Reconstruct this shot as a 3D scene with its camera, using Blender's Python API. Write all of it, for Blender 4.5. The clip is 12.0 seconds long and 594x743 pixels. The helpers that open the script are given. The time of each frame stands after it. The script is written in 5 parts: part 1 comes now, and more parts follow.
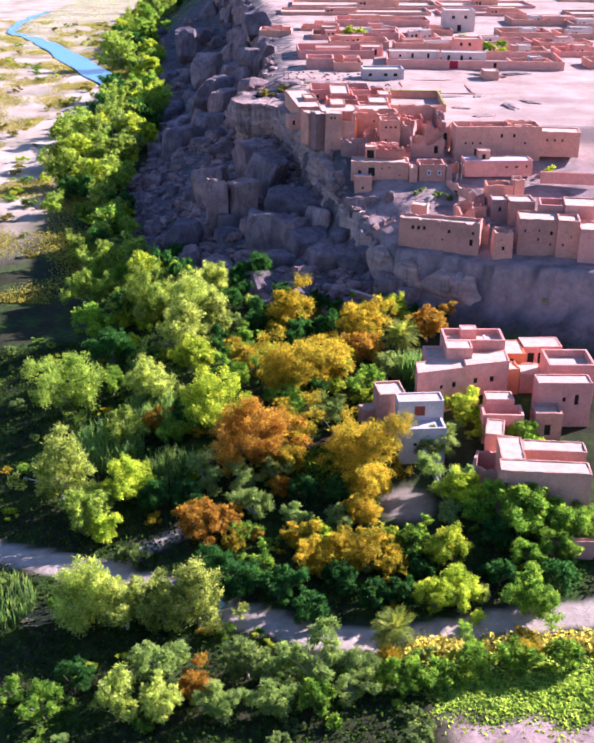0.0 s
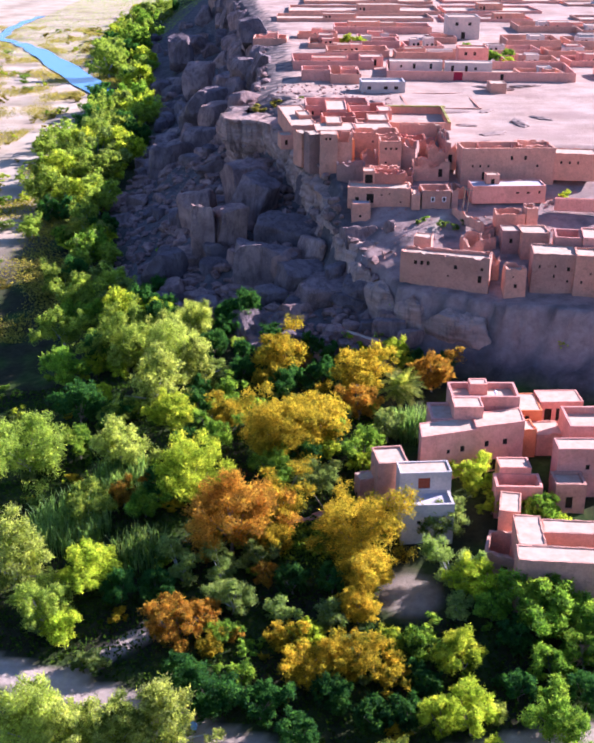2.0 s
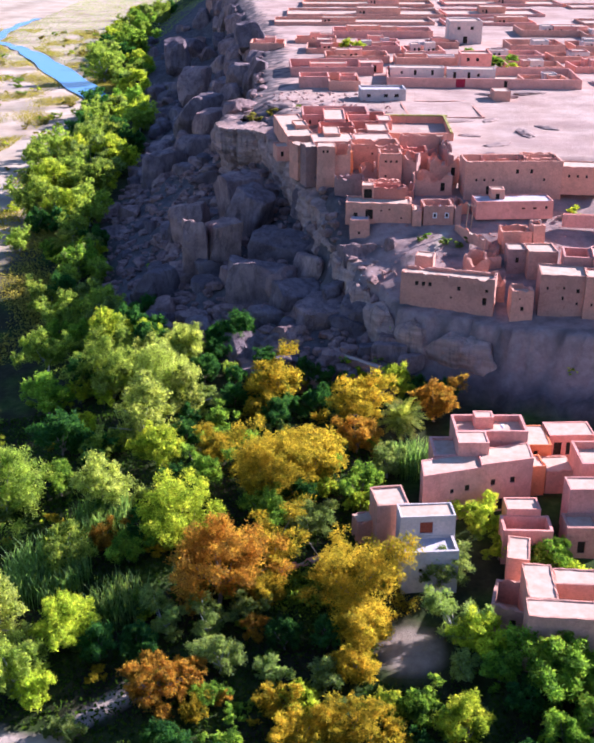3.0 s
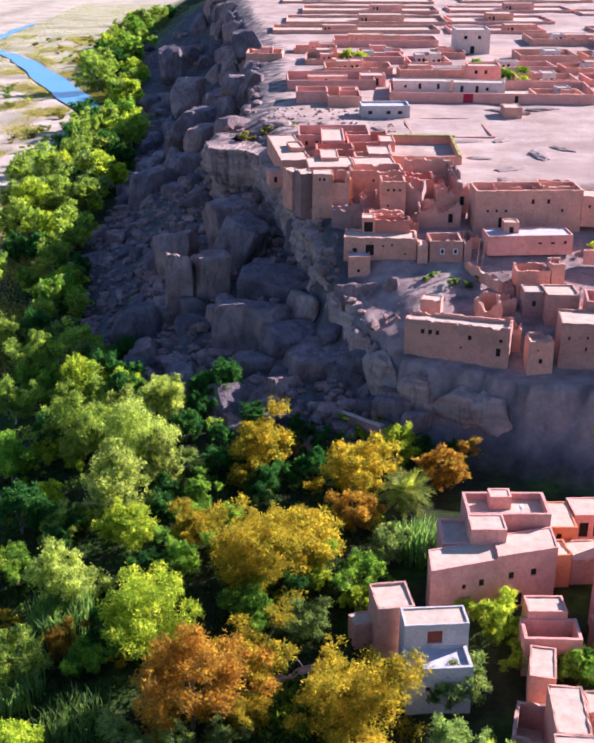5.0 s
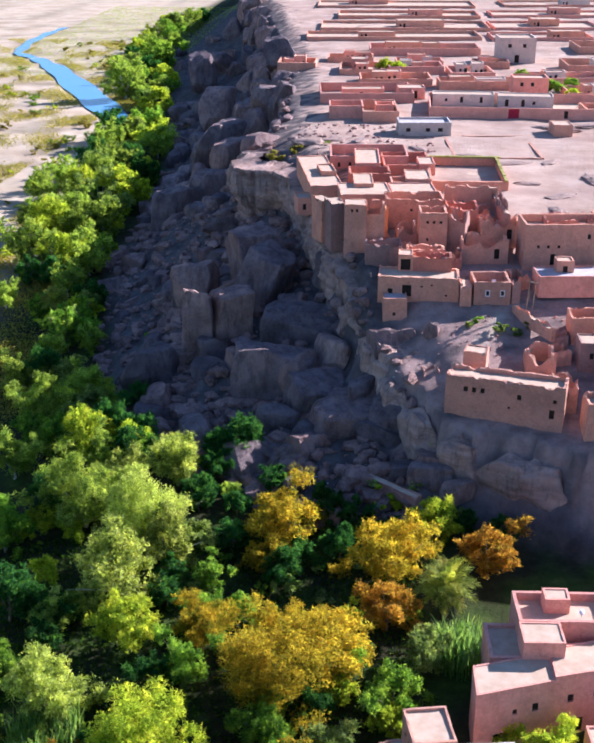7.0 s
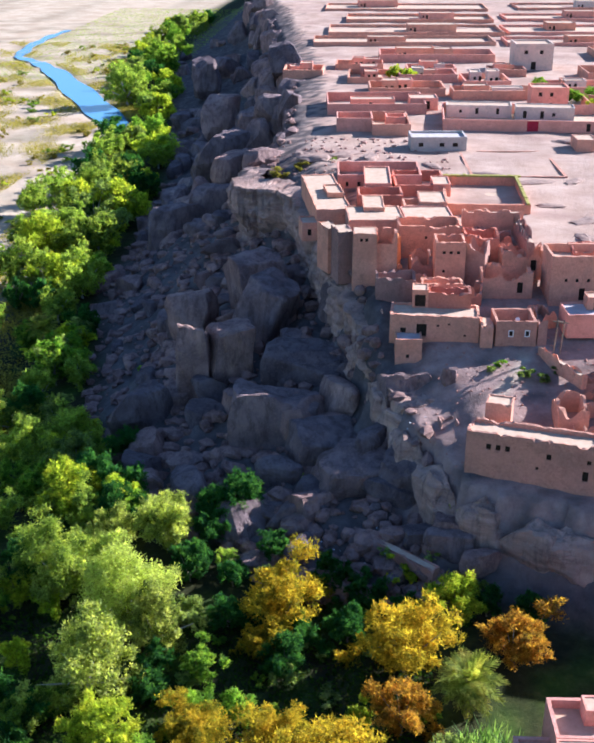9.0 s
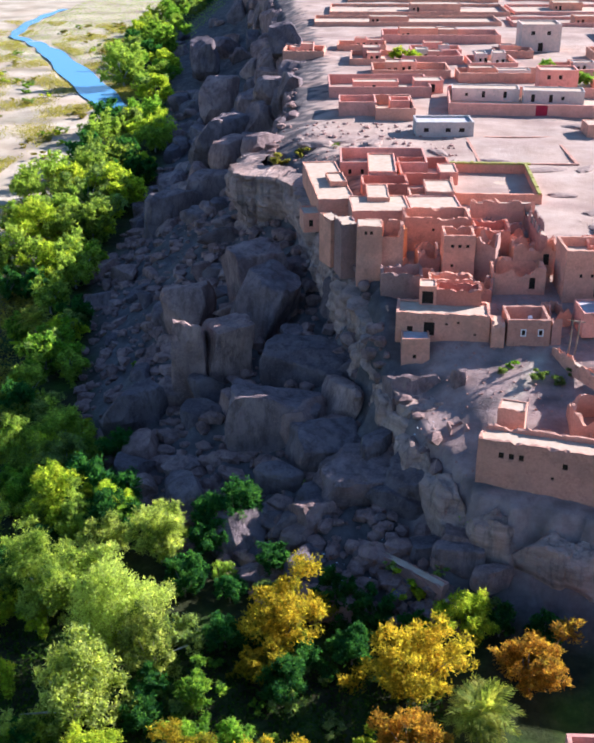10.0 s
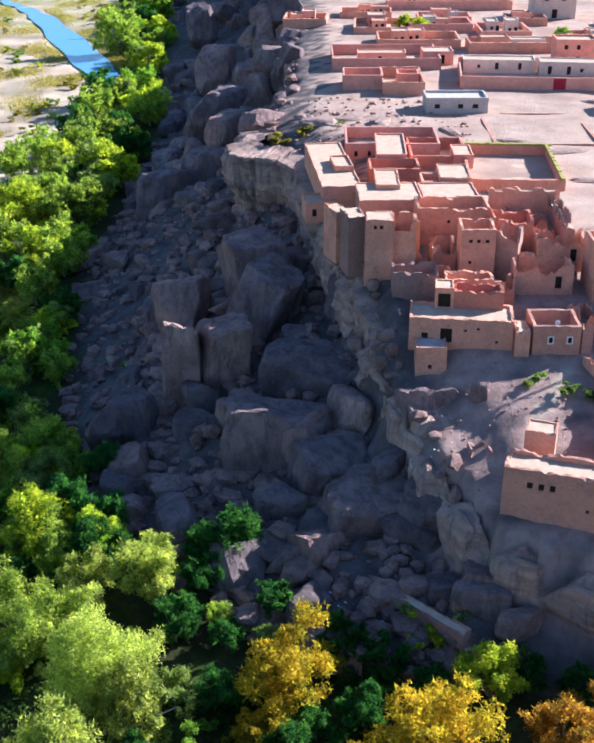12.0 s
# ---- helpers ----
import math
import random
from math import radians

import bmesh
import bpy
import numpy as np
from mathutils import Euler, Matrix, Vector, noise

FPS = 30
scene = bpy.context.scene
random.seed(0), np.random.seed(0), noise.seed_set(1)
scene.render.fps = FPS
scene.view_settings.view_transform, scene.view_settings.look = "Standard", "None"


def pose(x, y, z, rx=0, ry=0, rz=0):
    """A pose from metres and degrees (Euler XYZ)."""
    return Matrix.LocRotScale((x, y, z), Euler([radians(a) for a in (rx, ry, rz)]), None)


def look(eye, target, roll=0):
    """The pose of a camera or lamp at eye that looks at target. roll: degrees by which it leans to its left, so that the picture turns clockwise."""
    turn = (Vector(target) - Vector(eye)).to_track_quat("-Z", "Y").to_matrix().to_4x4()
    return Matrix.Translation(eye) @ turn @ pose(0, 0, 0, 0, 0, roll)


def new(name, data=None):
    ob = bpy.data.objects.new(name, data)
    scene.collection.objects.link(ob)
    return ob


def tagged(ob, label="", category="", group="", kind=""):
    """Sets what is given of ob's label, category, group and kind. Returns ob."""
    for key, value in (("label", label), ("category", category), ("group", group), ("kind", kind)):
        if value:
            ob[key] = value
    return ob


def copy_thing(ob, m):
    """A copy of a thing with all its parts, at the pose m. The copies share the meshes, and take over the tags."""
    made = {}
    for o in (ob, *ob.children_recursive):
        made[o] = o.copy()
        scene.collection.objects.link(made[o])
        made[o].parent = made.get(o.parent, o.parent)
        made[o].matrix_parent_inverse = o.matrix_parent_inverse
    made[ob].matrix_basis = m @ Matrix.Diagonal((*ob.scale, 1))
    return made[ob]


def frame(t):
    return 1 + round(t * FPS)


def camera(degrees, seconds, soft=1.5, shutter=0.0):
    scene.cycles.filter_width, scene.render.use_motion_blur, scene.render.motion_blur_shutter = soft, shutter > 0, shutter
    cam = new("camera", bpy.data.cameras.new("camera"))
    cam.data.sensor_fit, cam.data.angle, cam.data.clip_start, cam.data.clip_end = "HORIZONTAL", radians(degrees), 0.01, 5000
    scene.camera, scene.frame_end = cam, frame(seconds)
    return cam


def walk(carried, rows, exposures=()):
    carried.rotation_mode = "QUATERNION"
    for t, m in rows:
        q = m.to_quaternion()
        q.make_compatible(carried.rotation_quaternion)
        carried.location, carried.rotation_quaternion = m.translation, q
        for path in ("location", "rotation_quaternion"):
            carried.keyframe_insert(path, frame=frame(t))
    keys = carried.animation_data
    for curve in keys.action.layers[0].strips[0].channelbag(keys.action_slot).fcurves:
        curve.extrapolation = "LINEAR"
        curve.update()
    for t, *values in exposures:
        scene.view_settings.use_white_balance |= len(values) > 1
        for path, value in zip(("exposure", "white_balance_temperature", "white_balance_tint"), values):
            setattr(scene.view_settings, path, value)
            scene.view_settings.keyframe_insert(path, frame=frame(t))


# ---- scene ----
cam = camera(30.9, 12.0, 2.5)
PATH = [
    (0, (-0.641, -181.795, 89.276), (-0.759, -179.97, 88.466), 0.4),
    (0.5, (-0.565, -176.311, 89.298), (-0.684, -174.486, 88.488), 0.4),
    (1, (-0.383, -170.242, 89.217), (-0.503, -168.417, 88.408), 0.3),
    (1.5, (-0.25, -164.951, 89.363), (-0.371, -163.126, 88.554), 0.3),
    (2, (-0.075, -158.985, 89.379), (-0.197, -157.16, 88.571), 0.2),
    (2.5, (-0.029, -153.528, 89.412), (-0.151, -151.702, 88.604), 0.3),
    (3, (0.144, -147.808, 89.589), (0.021, -145.983, 88.782), 0.2),
    (5, (0.535, -125.628, 89.819), (0.405, -123.802, 89.015), 0.1),
    (5.5, (0.523, -120.484, 89.863), (0.372, -118.659, 89.058), 0.1),
    (6, (0.471, -114.832, 89.818), (0.296, -113.009, 89.014), -0.0),
    (6.5, (0.206, -109.982, 90.033), (0.02, -108.16, 89.229), -0.1),
    (7, (0.009, -104.718, 90.152), (-0.184, -102.897, 89.348), -0.1),
    (9, (-1.242, -87.163, 90.161), (-1.449, -85.344, 89.357), -0.2),
    (9.5, (-1.947, -82.734, 89.733), (-2.151, -80.922, 88.913), -0.1),
    (10, (-2.446, -78.921, 89.589), (-2.65, -77.116, 88.752), -0.1),
    (10.5, (-3.028, -74.871, 89.371), (-3.23, -73.074, 88.516), -0.1),
    (11, (-3.432, -71.125, 89.002), (-3.635, -69.335, 88.133), -0.2),
    (11.5, (-3.968, -67.027, 88.936), (-4.171, -65.244, 88.053), -0.2),
    (12, (-4.435, -63.386, 88.805), (-4.638, -61.608, 87.911), -0.3),
]
walk(cam, [(t, look(eye, target, roll)) for t, eye, target, roll in PATH], [(0, 1.70, 5100, 32), (6, 1.42, 5100, 20), (12, 1.52, 5050, 9)])

# ---- terrain: rim of the plateau, foot of the talus, river ----
RIM = [(400, -60, 24), (120, 0, 23), (60, 16, 22), (36, 26, 21.5), (24, 29.5, 21), (6, 34.5, 21.5), (0, 48, 24), (-5, 58, 26), (-7, 68, 32.5),
       (-9.5, 79, 34), (-13, 95, 35), (-17.5, 113, 35.5), (-22, 131, 35), (-33, 150, 34), (-35, 166, 35.5), (-33, 190, 37),
       (-38, 230, 36.5), (-42, 275, 37), (-51, 330, 37.5), (-61, 385, 37), (-78, 480, 38), (-102, 570, 37), (-125, 900, 36), (-140, 3600, 36)]
FOOT = [(400, -90), (120, -20), (60, 4), (36, 15), (20, 22), (0, 25), (-15, 25), (-30, 37), (-44, 52), (-58, 82), (-68, 120), (-78, 155),
        (-80, 200), (-84, 250), (-96, 310), (-113, 395), (-131, 475), (-151, 580), (-164, 763), (-190, 3600)]
RIVER = [(-116, 336, 3), (-121, 346, 5), (-129, 364, 6), (-163, 432, 7.5), (-206, 516, 5.5), (-229, 553, 3.5), (-250, 577, 3.0), (-261, 632, 3.5), (-265, 687, 3.0), (-264, 730, 2.0)]


def line_distance(px, py, line):
    """Signed distance to a polyline (positive to its right), and the index along it."""
    best, side, where = np.full(px.shape, 1e9), np.ones(px.shape), np.zeros(px.shape)
    for k in range(len(line) - 1):
        (ax, ay), (bx, by) = line[k][:2], line[k + 1][:2]
        dx, dy = bx - ax, by - ay
        u = np.clip(((px - ax) * dx + (py - ay) * dy) / (dx * dx + dy * dy), 0, 1)
        d = np.hypot(px - ax - u * dx, py - ay - u * dy)
        s = np.where(dx * (py - ay) - dy * (px - ax) < 0, 1.0, -1.0)
        near = d < best
        best, side, where = np.where(near, d, best), np.where(near, s, side), np.where(near, k + u, where)
    return best * side, where


def ease(v):
    v = np.clip(v, 0, 1)
    return v * v * (3 - 2 * v)


def waves(x, y, size, seed):
    """Smooth uneven noise between about -1 and 1, from a few crossed waves."""
    r, out = np.random.RandomState(seed), 0
    for k in range(7):
        a, f, p = r.uniform(0, 2 * np.pi), r.uniform(0.6, 2.0) / size, r.uniform(0, 6.28)
        out = out + np.sin(2 * np.pi * f * (x * np.cos(a) + y * np.sin(a)) + p + 1.3 * np.sin((x * np.sin(a) - y * np.cos(a)) * 2.2 * f + k))
    return out / 4.5


def heights(x, y, rough=1.0):
    x, y = np.asarray(x, float), np.asarray(y, float)
    valley = 1.5 + 8.0 * np.clip((y + 68) / 58, 0, 1) * ease((x + 78) / 52) + 0.35 * waves(x, y, 17, 3) * rough
    plateau = np.interp(y - 0.10 * np.clip(x - 10, 0, 40), [26, 34, 45, 58, 66, 76, 86, 92], [21.5, 22.2, 25, 28.6, 30.4, 32.0, 33.2, 36.5]) + np.clip(y - 90, 0, 500) * 0.008
    plateau = plateau + 0.25 * waves(x, y, 22, 8) * rough
    dr, wr = line_distance(x, y, RIM)
    df, _ = line_distance(x, y, FOOT)
    dr = dr + (1.6 * waves(x, y, 14, 5) + 0.8 * waves(x, y, 5, 6)) * rough
    rim = np.interp(wr, range(len(RIM)), [p[2] for p in RIM])
    s = np.clip(df / np.maximum(df + np.maximum(-dr, 0), 0.1), 0, 1)
    shape = np.interp(s, [0, 0.3, 0.75, 0.9, 0.97, 1], [0, 0.14, 0.4, 0.55, 0.92, 1])
    talus = valley + (rim - valley) * shape + (0.9 * waves(x, y, 9, 9) + 0.5 * waves(x, y, 4, 10)) * rough * ease(s * 5) * ease((1 - s) * 6)
    top = rim + (plateau - rim) * ease(dr / 9)
    z = np.where(dr > 0, top, np.where(df > 0, talus, valley))
    dv, wv = line_distance(x, y, RIVER)
    wide = np.interp(wv, range(len(RIVER)), [p[2] for p in RIVER])
    bed = 1 - ease((np.abs(dv) - wide * 0.8) / 6)
    return z * (1 - bed * (df < 2)) + 0.6 * bed * (df < 2)


def ground_at(x, y):
    return float(heights(np.array([x]), np.array([y]))[0])

# ---- world and sun ----
SUN_WAY = Vector((0.77, 0.50, 0.458)).normalized()
world = bpy.data.worlds.new("sky")
scene.world = world
world.use_nodes = True
sky = world.node_tree.nodes.new("ShaderNodeTexSky")
sky.sky_type, sky.sun_disc = "NISHITA", False
sky.sun_elevation, sky.sun_rotation = math.asin(SUN_WAY.z), math.atan2(SUN_WAY.x, SUN_WAY.y)
sky.air_density, sky.dust_density, sky.ozone_density = 1.3, 0.3, 4.0
world.node_tree.links.new(sky.outputs[0], world.node_tree.nodes["Background"].inputs[0])
world.node_tree.nodes["Background"].inputs[1].default_value = 0.055
sun = new("sun", bpy.data.lights.new("sun", "SUN"))
sun.data.energy, sun.data.angle, sun.data.color = 5.0, radians(0.6), (1.0, 0.88, 0.74)
sun.matrix_world = look(SUN_WAY * 300, (0, 0, 0))


# ---- materials ----
class Nodes:
    """A material's nodes, with short calls."""

    def __init__(self, name):
        self.mat = bpy.data.materials.new(name)
        self.mat.use_nodes = True
        self.tree = self.mat.node_tree
        self.bsdf = self.tree.nodes["Principled BSDF"]

    def node(self, kind, **values):
        n = self.tree.nodes.new(kind)
        for key, value in values.items():
            n.inputs[key.replace("_", " ")].default_value = value
        return n

    def link(self, a, b):
        self.tree.links.new(a, b)

    def coords(self, scale=1.0):
        g = self.node("ShaderNodeNewGeometry")
        if scale == 1.0:
            return g.outputs["Position"]
        m = self.node("ShaderNodeVectorMath")
        m.operation = "MULTIPLY"
        m.inputs[1].default_value = scale if isinstance(scale, tuple) else (scale,) * 3
        self.link(g.outputs["Position"], m.inputs[0])
        return m.outputs[0]

    def noise(self, scale, detail=4.0, rough=0.6, where=None):
        n = self.node("ShaderNodeTexNoise", Scale=scale, Detail=detail, Roughness=rough)
        self.link(where or self.coords(), n.inputs["Vector"])
        return n.outputs[0]

    def ramp(self, fac, *stops):
        r = self.node("ShaderNodeValToRGB")
        while len(r.color_ramp.elements) < len(stops):
            r.color_ramp.elements.new(0.5)
        for e, (p, c) in zip(r.color_ramp.elements, stops):
            e.position, e.color = p, (*c, 1) if isinstance(c, tuple) else (c, c, c, 1)
        self.link(fac, r.inputs[0])
        return r.outputs[0]

    def mix(self, fac, a, b, blend="MIX"):
        m = self.tree.nodes.new("ShaderNodeMix")
        m.data_type, m.blend_type = "RGBA", blend
        for socket, value in ((m.inputs[0], fac), (m.inputs[6], a), (m.inputs[7], b)):
            if isinstance(value, (float, int)):
                socket.default_value = value
            elif isinstance(value, tuple):
                socket.default_value = (*value, 1)
            else:
                self.link(value, socket)
        return m.outputs[2]

    def bump(self, height, strength, distance):
        b = self.node("ShaderNodeBump", Strength=strength, Distance=distance)
        self.link(height, b.inputs["Height"])
        self.link(b.outputs[0], self.bsdf.inputs["Normal"])

    def attr(self, name):
        a = self.node("ShaderNodeAttribute")
        a.attribute_name = name
        return a.outputs["Fac"]

    def chance(self):
        return self.node("ShaderNodeObjectInfo").outputs["Random"]

    def done(self, colour, rough=0.9, spec=0.15):
        if isinstance(colour, tuple):
            self.bsdf.inputs["Base Color"].default_value = (*colour, 1)
        else:
            self.link(colour, self.bsdf.inputs["Base Color"])
        self.bsdf.inputs["Roughness"].default_value = rough
        self.bsdf.inputs["Specular IOR Level"].default_value = spec
        return self.mat


def mud_material(name, low, high, banded=True):
    """Rammed earth: mottled, with pale weathered patches and faint lifts."""
    n = Nodes(name)
    base = n.ramp(n.noise(0.5, 5), (0.3, low), (0.7, high))
    base = n.mix(n.ramp(n.noise(3.0, 6, 0.7), (0.35, 0.0), (0.75, 1.0)), base, tuple(min(1, c * 1.2) for c in high))
    base = n.mix(n.ramp(n.noise(1.0, 4, 0.6, n.coords((1.6, 1.6, 0.22))), (0.55, 0.0), (0.8, 0.25)), base, tuple(c * 0.6 for c in low))
    base = n.mix(n.ramp(n.noise(0.22, 6, 0.7), (0.48, 0.0), (0.62, 0.55)), base, (low[0] * 0.86, low[1] * 0.98, low[2] * 1.02))
    base = n.mix(n.ramp(n.noise(0.8, 7, 0.75), (0.56, 0.0), (0.66, 0.45)), base, tuple(c * 0.62 for c in low))
    tone = n.ramp(n.chance(), (0.0, (0.78, 0.76, 0.78)), (0.5, (1.0, 0.96, 0.94)), (1.0, (1.06, 0.92, 0.86)))
    base = n.mix(1.0, base, tone, "MULTIPLY")
    n.bump(n.noise(2.2, 8, 0.75), 0.7, 0.15)
    return n.done(base, 0.95, 0.05)


def plain_material(name, low, high, scale=2.0, rough=0.85, bump=0.3):
    n = Nodes(name)
    n.bump(n.noise(scale * 4, 5, 0.7), bump, 0.05)
    return n.done(n.ramp(n.noise(scale, 5), (0.3, low), (0.72, high)), rough, 0.15)


def leaf_material(name, dark, mid, light):
    n = Nodes(name)
    tone = n.ramp(n.noise(0.6, 4, 0.65), (0.38, dark), (0.5, mid), (0.62, light))
    tone = n.mix(n.ramp(n.chance(), (0, 0.0), (1, 0.55)), tone, mid)
    fine = n.ramp(n.noise(2.5, 2), (0.3, 0.52), (0.7, 1.4))
    tone = n.mix(1.0, tone, n.ramp(n.chance(), (0, 0.8), (0.5, 1.05), (1, 1.25)), "MULTIPLY")
    tone = n.mix(1.0, tone, fine, "MULTIPLY")
    n.done(tone, 0.7, 0.06)
    t = n.node("ShaderNodeBsdfTranslucent")
    bright = n.mix(1.0, tone, (1.95, 1.95, 0.75), "MULTIPLY")
    n.link(bright, t.inputs[0])
    m = n.node("ShaderNodeMixShader")
    m.inputs[0].default_value = 0.55
    n.link(n.bsdf.outputs[0], m.inputs[1])
    n.link(t.outputs[0], m.inputs[2])
    n.link(m.outputs[0], n.tree.nodes["Material Output"].inputs[0])
    return n.mat


def rock_material(name):
    """Purple-grey sandstone with tan patches, dark cracks and pale dust."""
    n = Nodes(name)
    base = n.ramp(n.noise(0.22, 6, 0.65), (0.3, (0.16, 0.122, 0.122)), (0.5, (0.27, 0.212, 0.208)), (0.7, (0.40, 0.315, 0.295)))
    base = n.mix(n.ramp(n.noise(0.7, 7, 0.7, n.coords((1.0, 1.0, 0.3))), (0.47, 0.0), (0.62, 0.75)), base, (0.13, 0.10, 0.10))
    base = n.mix(n.ramp(n.noise(3.0, 5, 0.7), (0.52, 0.0), (0.75, 0.6)), base, (0.48, 0.36, 0.30))
    base = n.mix(1.0, base, n.ramp(n.chance(), (0, (0.62, 0.6, 0.64)), (0.45, (0.95, 0.88, 0.88)), (0.8, (1.24, 0.99, 0.88)), (1, (1.4, 1.2, 1.08))), "MULTIPLY")
    n.bump(n.noise(1.3, 9, 0.75), 1.0, 0.6)
    return n.done(base, 0.95, 0.08)


def cliff_material(name):
    """Tan sandstone in uneven beds, streaked dark by run-off."""
    n = Nodes(name)
    beds = n.ramp(n.noise(0.6, 6, 0.6, n.coords((0.22, 0.22, 1.5))), (0.32, (0.28, 0.17, 0.135)), (0.5, (0.49, 0.31, 0.245)), (0.68, (0.66, 0.45, 0.36)))
    base = n.mix(n.ramp(n.noise(0.16, 5, 0.6), (0.42, 0.0), (0.66, 0.6)), beds, (0.36, 0.27, 0.24))
    base = n.mix(n.ramp(n.noise(0.9, 6, 0.7, n.coords((1.3, 1.3, 0.16))), (0.5, 0.0), (0.68, 0.7)), base, (0.15, 0.112, 0.10))
    base = n.mix(n.ramp(n.noise(3.4, 6, 0.7), (0.5, 0.0), (0.76, 0.5)), base, (0.60, 0.46, 0.38))
    n.bump(n.noise(1.6, 9, 0.75), 1.0, 0.5)
    return n.done(base, 0.95, 0.06)


def ground_material():
    n = Nodes("earth")
    wild = n.noise(0.06, 8, 0.65)
    fine = n.noise(0.6, 7, 0.7)
    # valley soil and grass are near black: tree shadow painted into both
    shaded_soil = n.ramp(fine, (0.3, (0.022, 0.022, 0.012)), (0.6, (0.045, 0.042, 0.02)), (0.8, (0.09, 0.07, 0.04)))
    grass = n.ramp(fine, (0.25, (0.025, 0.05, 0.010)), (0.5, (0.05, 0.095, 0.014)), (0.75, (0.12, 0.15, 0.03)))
    sand = n.ramp(n.noise(0.12, 8, 0.7), (0.3, (0.42, 0.31, 0.21)), (0.55, (0.57, 0.45, 0.33)), (0.75, (0.68, 0.56, 0.44)))
    sand = n.mix(n.ramp(wild, (0.5, 0.0), (0.62, 0.55)), sand, (0.36, 0.24, 0.15))
    desert = n.ramp(n.noise(0.08, 8, 0.7), (0.3, (0.33, 0.215, 0.16)), (0.5, (0.46, 0.32, 0.25)), (0.72, (0.56, 0.415, 0.335)))
    desert = n.mix(n.ramp(n.noise(0.03, 6, 0.6, n.coords((1.0, 2.6, 1.0))), (0.5, 0.0), (0.62, 0.6)), desert, (0.34, 0.22, 0.18))
    # slope ground coloured darker than the boulders, painting in shade of their gaps
    rock = n.ramp(n.noise(0.3, 8, 0.7), (0.3, (0.07, 0.056, 0.054)), (0.55, (0.14, 0.112, 0.106)), (0.75, (0.25, 0.20, 0.185)))
    col = n.mix(n.attr("grass"), shaded_soil, grass)
    col = n.mix(n.attr("sand"), col, sand)
    col = n.mix(n.attr("rock"), col, rock)
    col = n.mix(n.attr("desert"), col, desert)
    col = n.mix(n.attr("field"), col, n.ramp(fine, (0.3, (0.08, 0.17, 0.02)), (0.7, (0.28, 0.30, 0.05))))
    col = n.mix(n.attr("bank"), col, n.ramp(n.noise(0.5, 8, 0.75), (0.3, (0.26, 0.17, 0.145)), (0.55, (0.40, 0.27, 0.23)), (0.75, (0.50, 0.36, 0.31))))
    col = n.mix(n.attr("track"), col, n.ramp(fine, (0.3, (0.36, 0.27, 0.21)), (0.7, (0.55, 0.43, 0.34))))
    n.bump(n.noise(1.1, 8, 0.75), 0.7, 0.35)
    return n.done(col, 0.97, 0.05)


MUD = mud_material("rammed_earth", (0.51, 0.262, 0.185), (0.65, 0.355, 0.255))
MUD_DARK = mud_material("weathered_earth", (0.31, 0.185, 0.155), (0.43, 0.265, 0.22))
PINK = mud_material("pink_render", (0.60, 0.275, 0.205), (0.72, 0.37, 0.29))
# glow of bounced sunlight on walls, painted in as an orange base colour
ORANGE_GLOW = mud_material("orange_bounce_glow", (0.62, 0.22, 0.09), (0.72, 0.30, 0.14))
RED = mud_material("red_render", (0.48, 0.19, 0.13), (0.58, 0.25, 0.18))
WHITE = mud_material("pale_render", (0.50, 0.43, 0.385), (0.64, 0.56, 0.50))
ROOF = plain_material("roof_earth", (0.46, 0.315, 0.215), (0.60, 0.44, 0.325), 0.8)
ROOF_GREY = plain_material("roof_screed", (0.42, 0.36, 0.36), (0.60, 0.53, 0.52), 0.8)
DARK = plain_material("dark_wood", (0.015, 0.012, 0.010), (0.04, 0.028, 0.02), 3.0, 0.6)
SHUTTER = plain_material("red_wood", (0.22, 0.045, 0.02), (0.32, 0.08, 0.04), 3.0, 0.55)
THATCH = plain_material("green_thatch", (0.30, 0.26, 0.06), (0.46, 0.40, 0.12), 3.0)
GATE_RED = plain_material("red_metal", (0.34, 0.015, 0.04), (0.42, 0.03, 0.06), 1.0, 0.5)
FRAME_WHITE = plain_material("white_paint", (0.68, 0.68, 0.68), (0.82, 0.82, 0.82), 2.0, 0.6)
STRAW = plain_material("dry_straw", (0.35, 0.27, 0.13), (0.55, 0.45, 0.24), 3.0)
BARK = plain_material("bark", (0.16, 0.12, 0.085), (0.34, 0.28, 0.21), 4.0)
BARK_PALE = plain_material("pale_bark", (0.36, 0.32, 0.26), (0.58, 0.54, 0.46), 4.0)
TIN = plain_material("grey_tin", (0.38, 0.40, 0.43), (0.55, 0.57, 0.60), 1.5, 0.45)
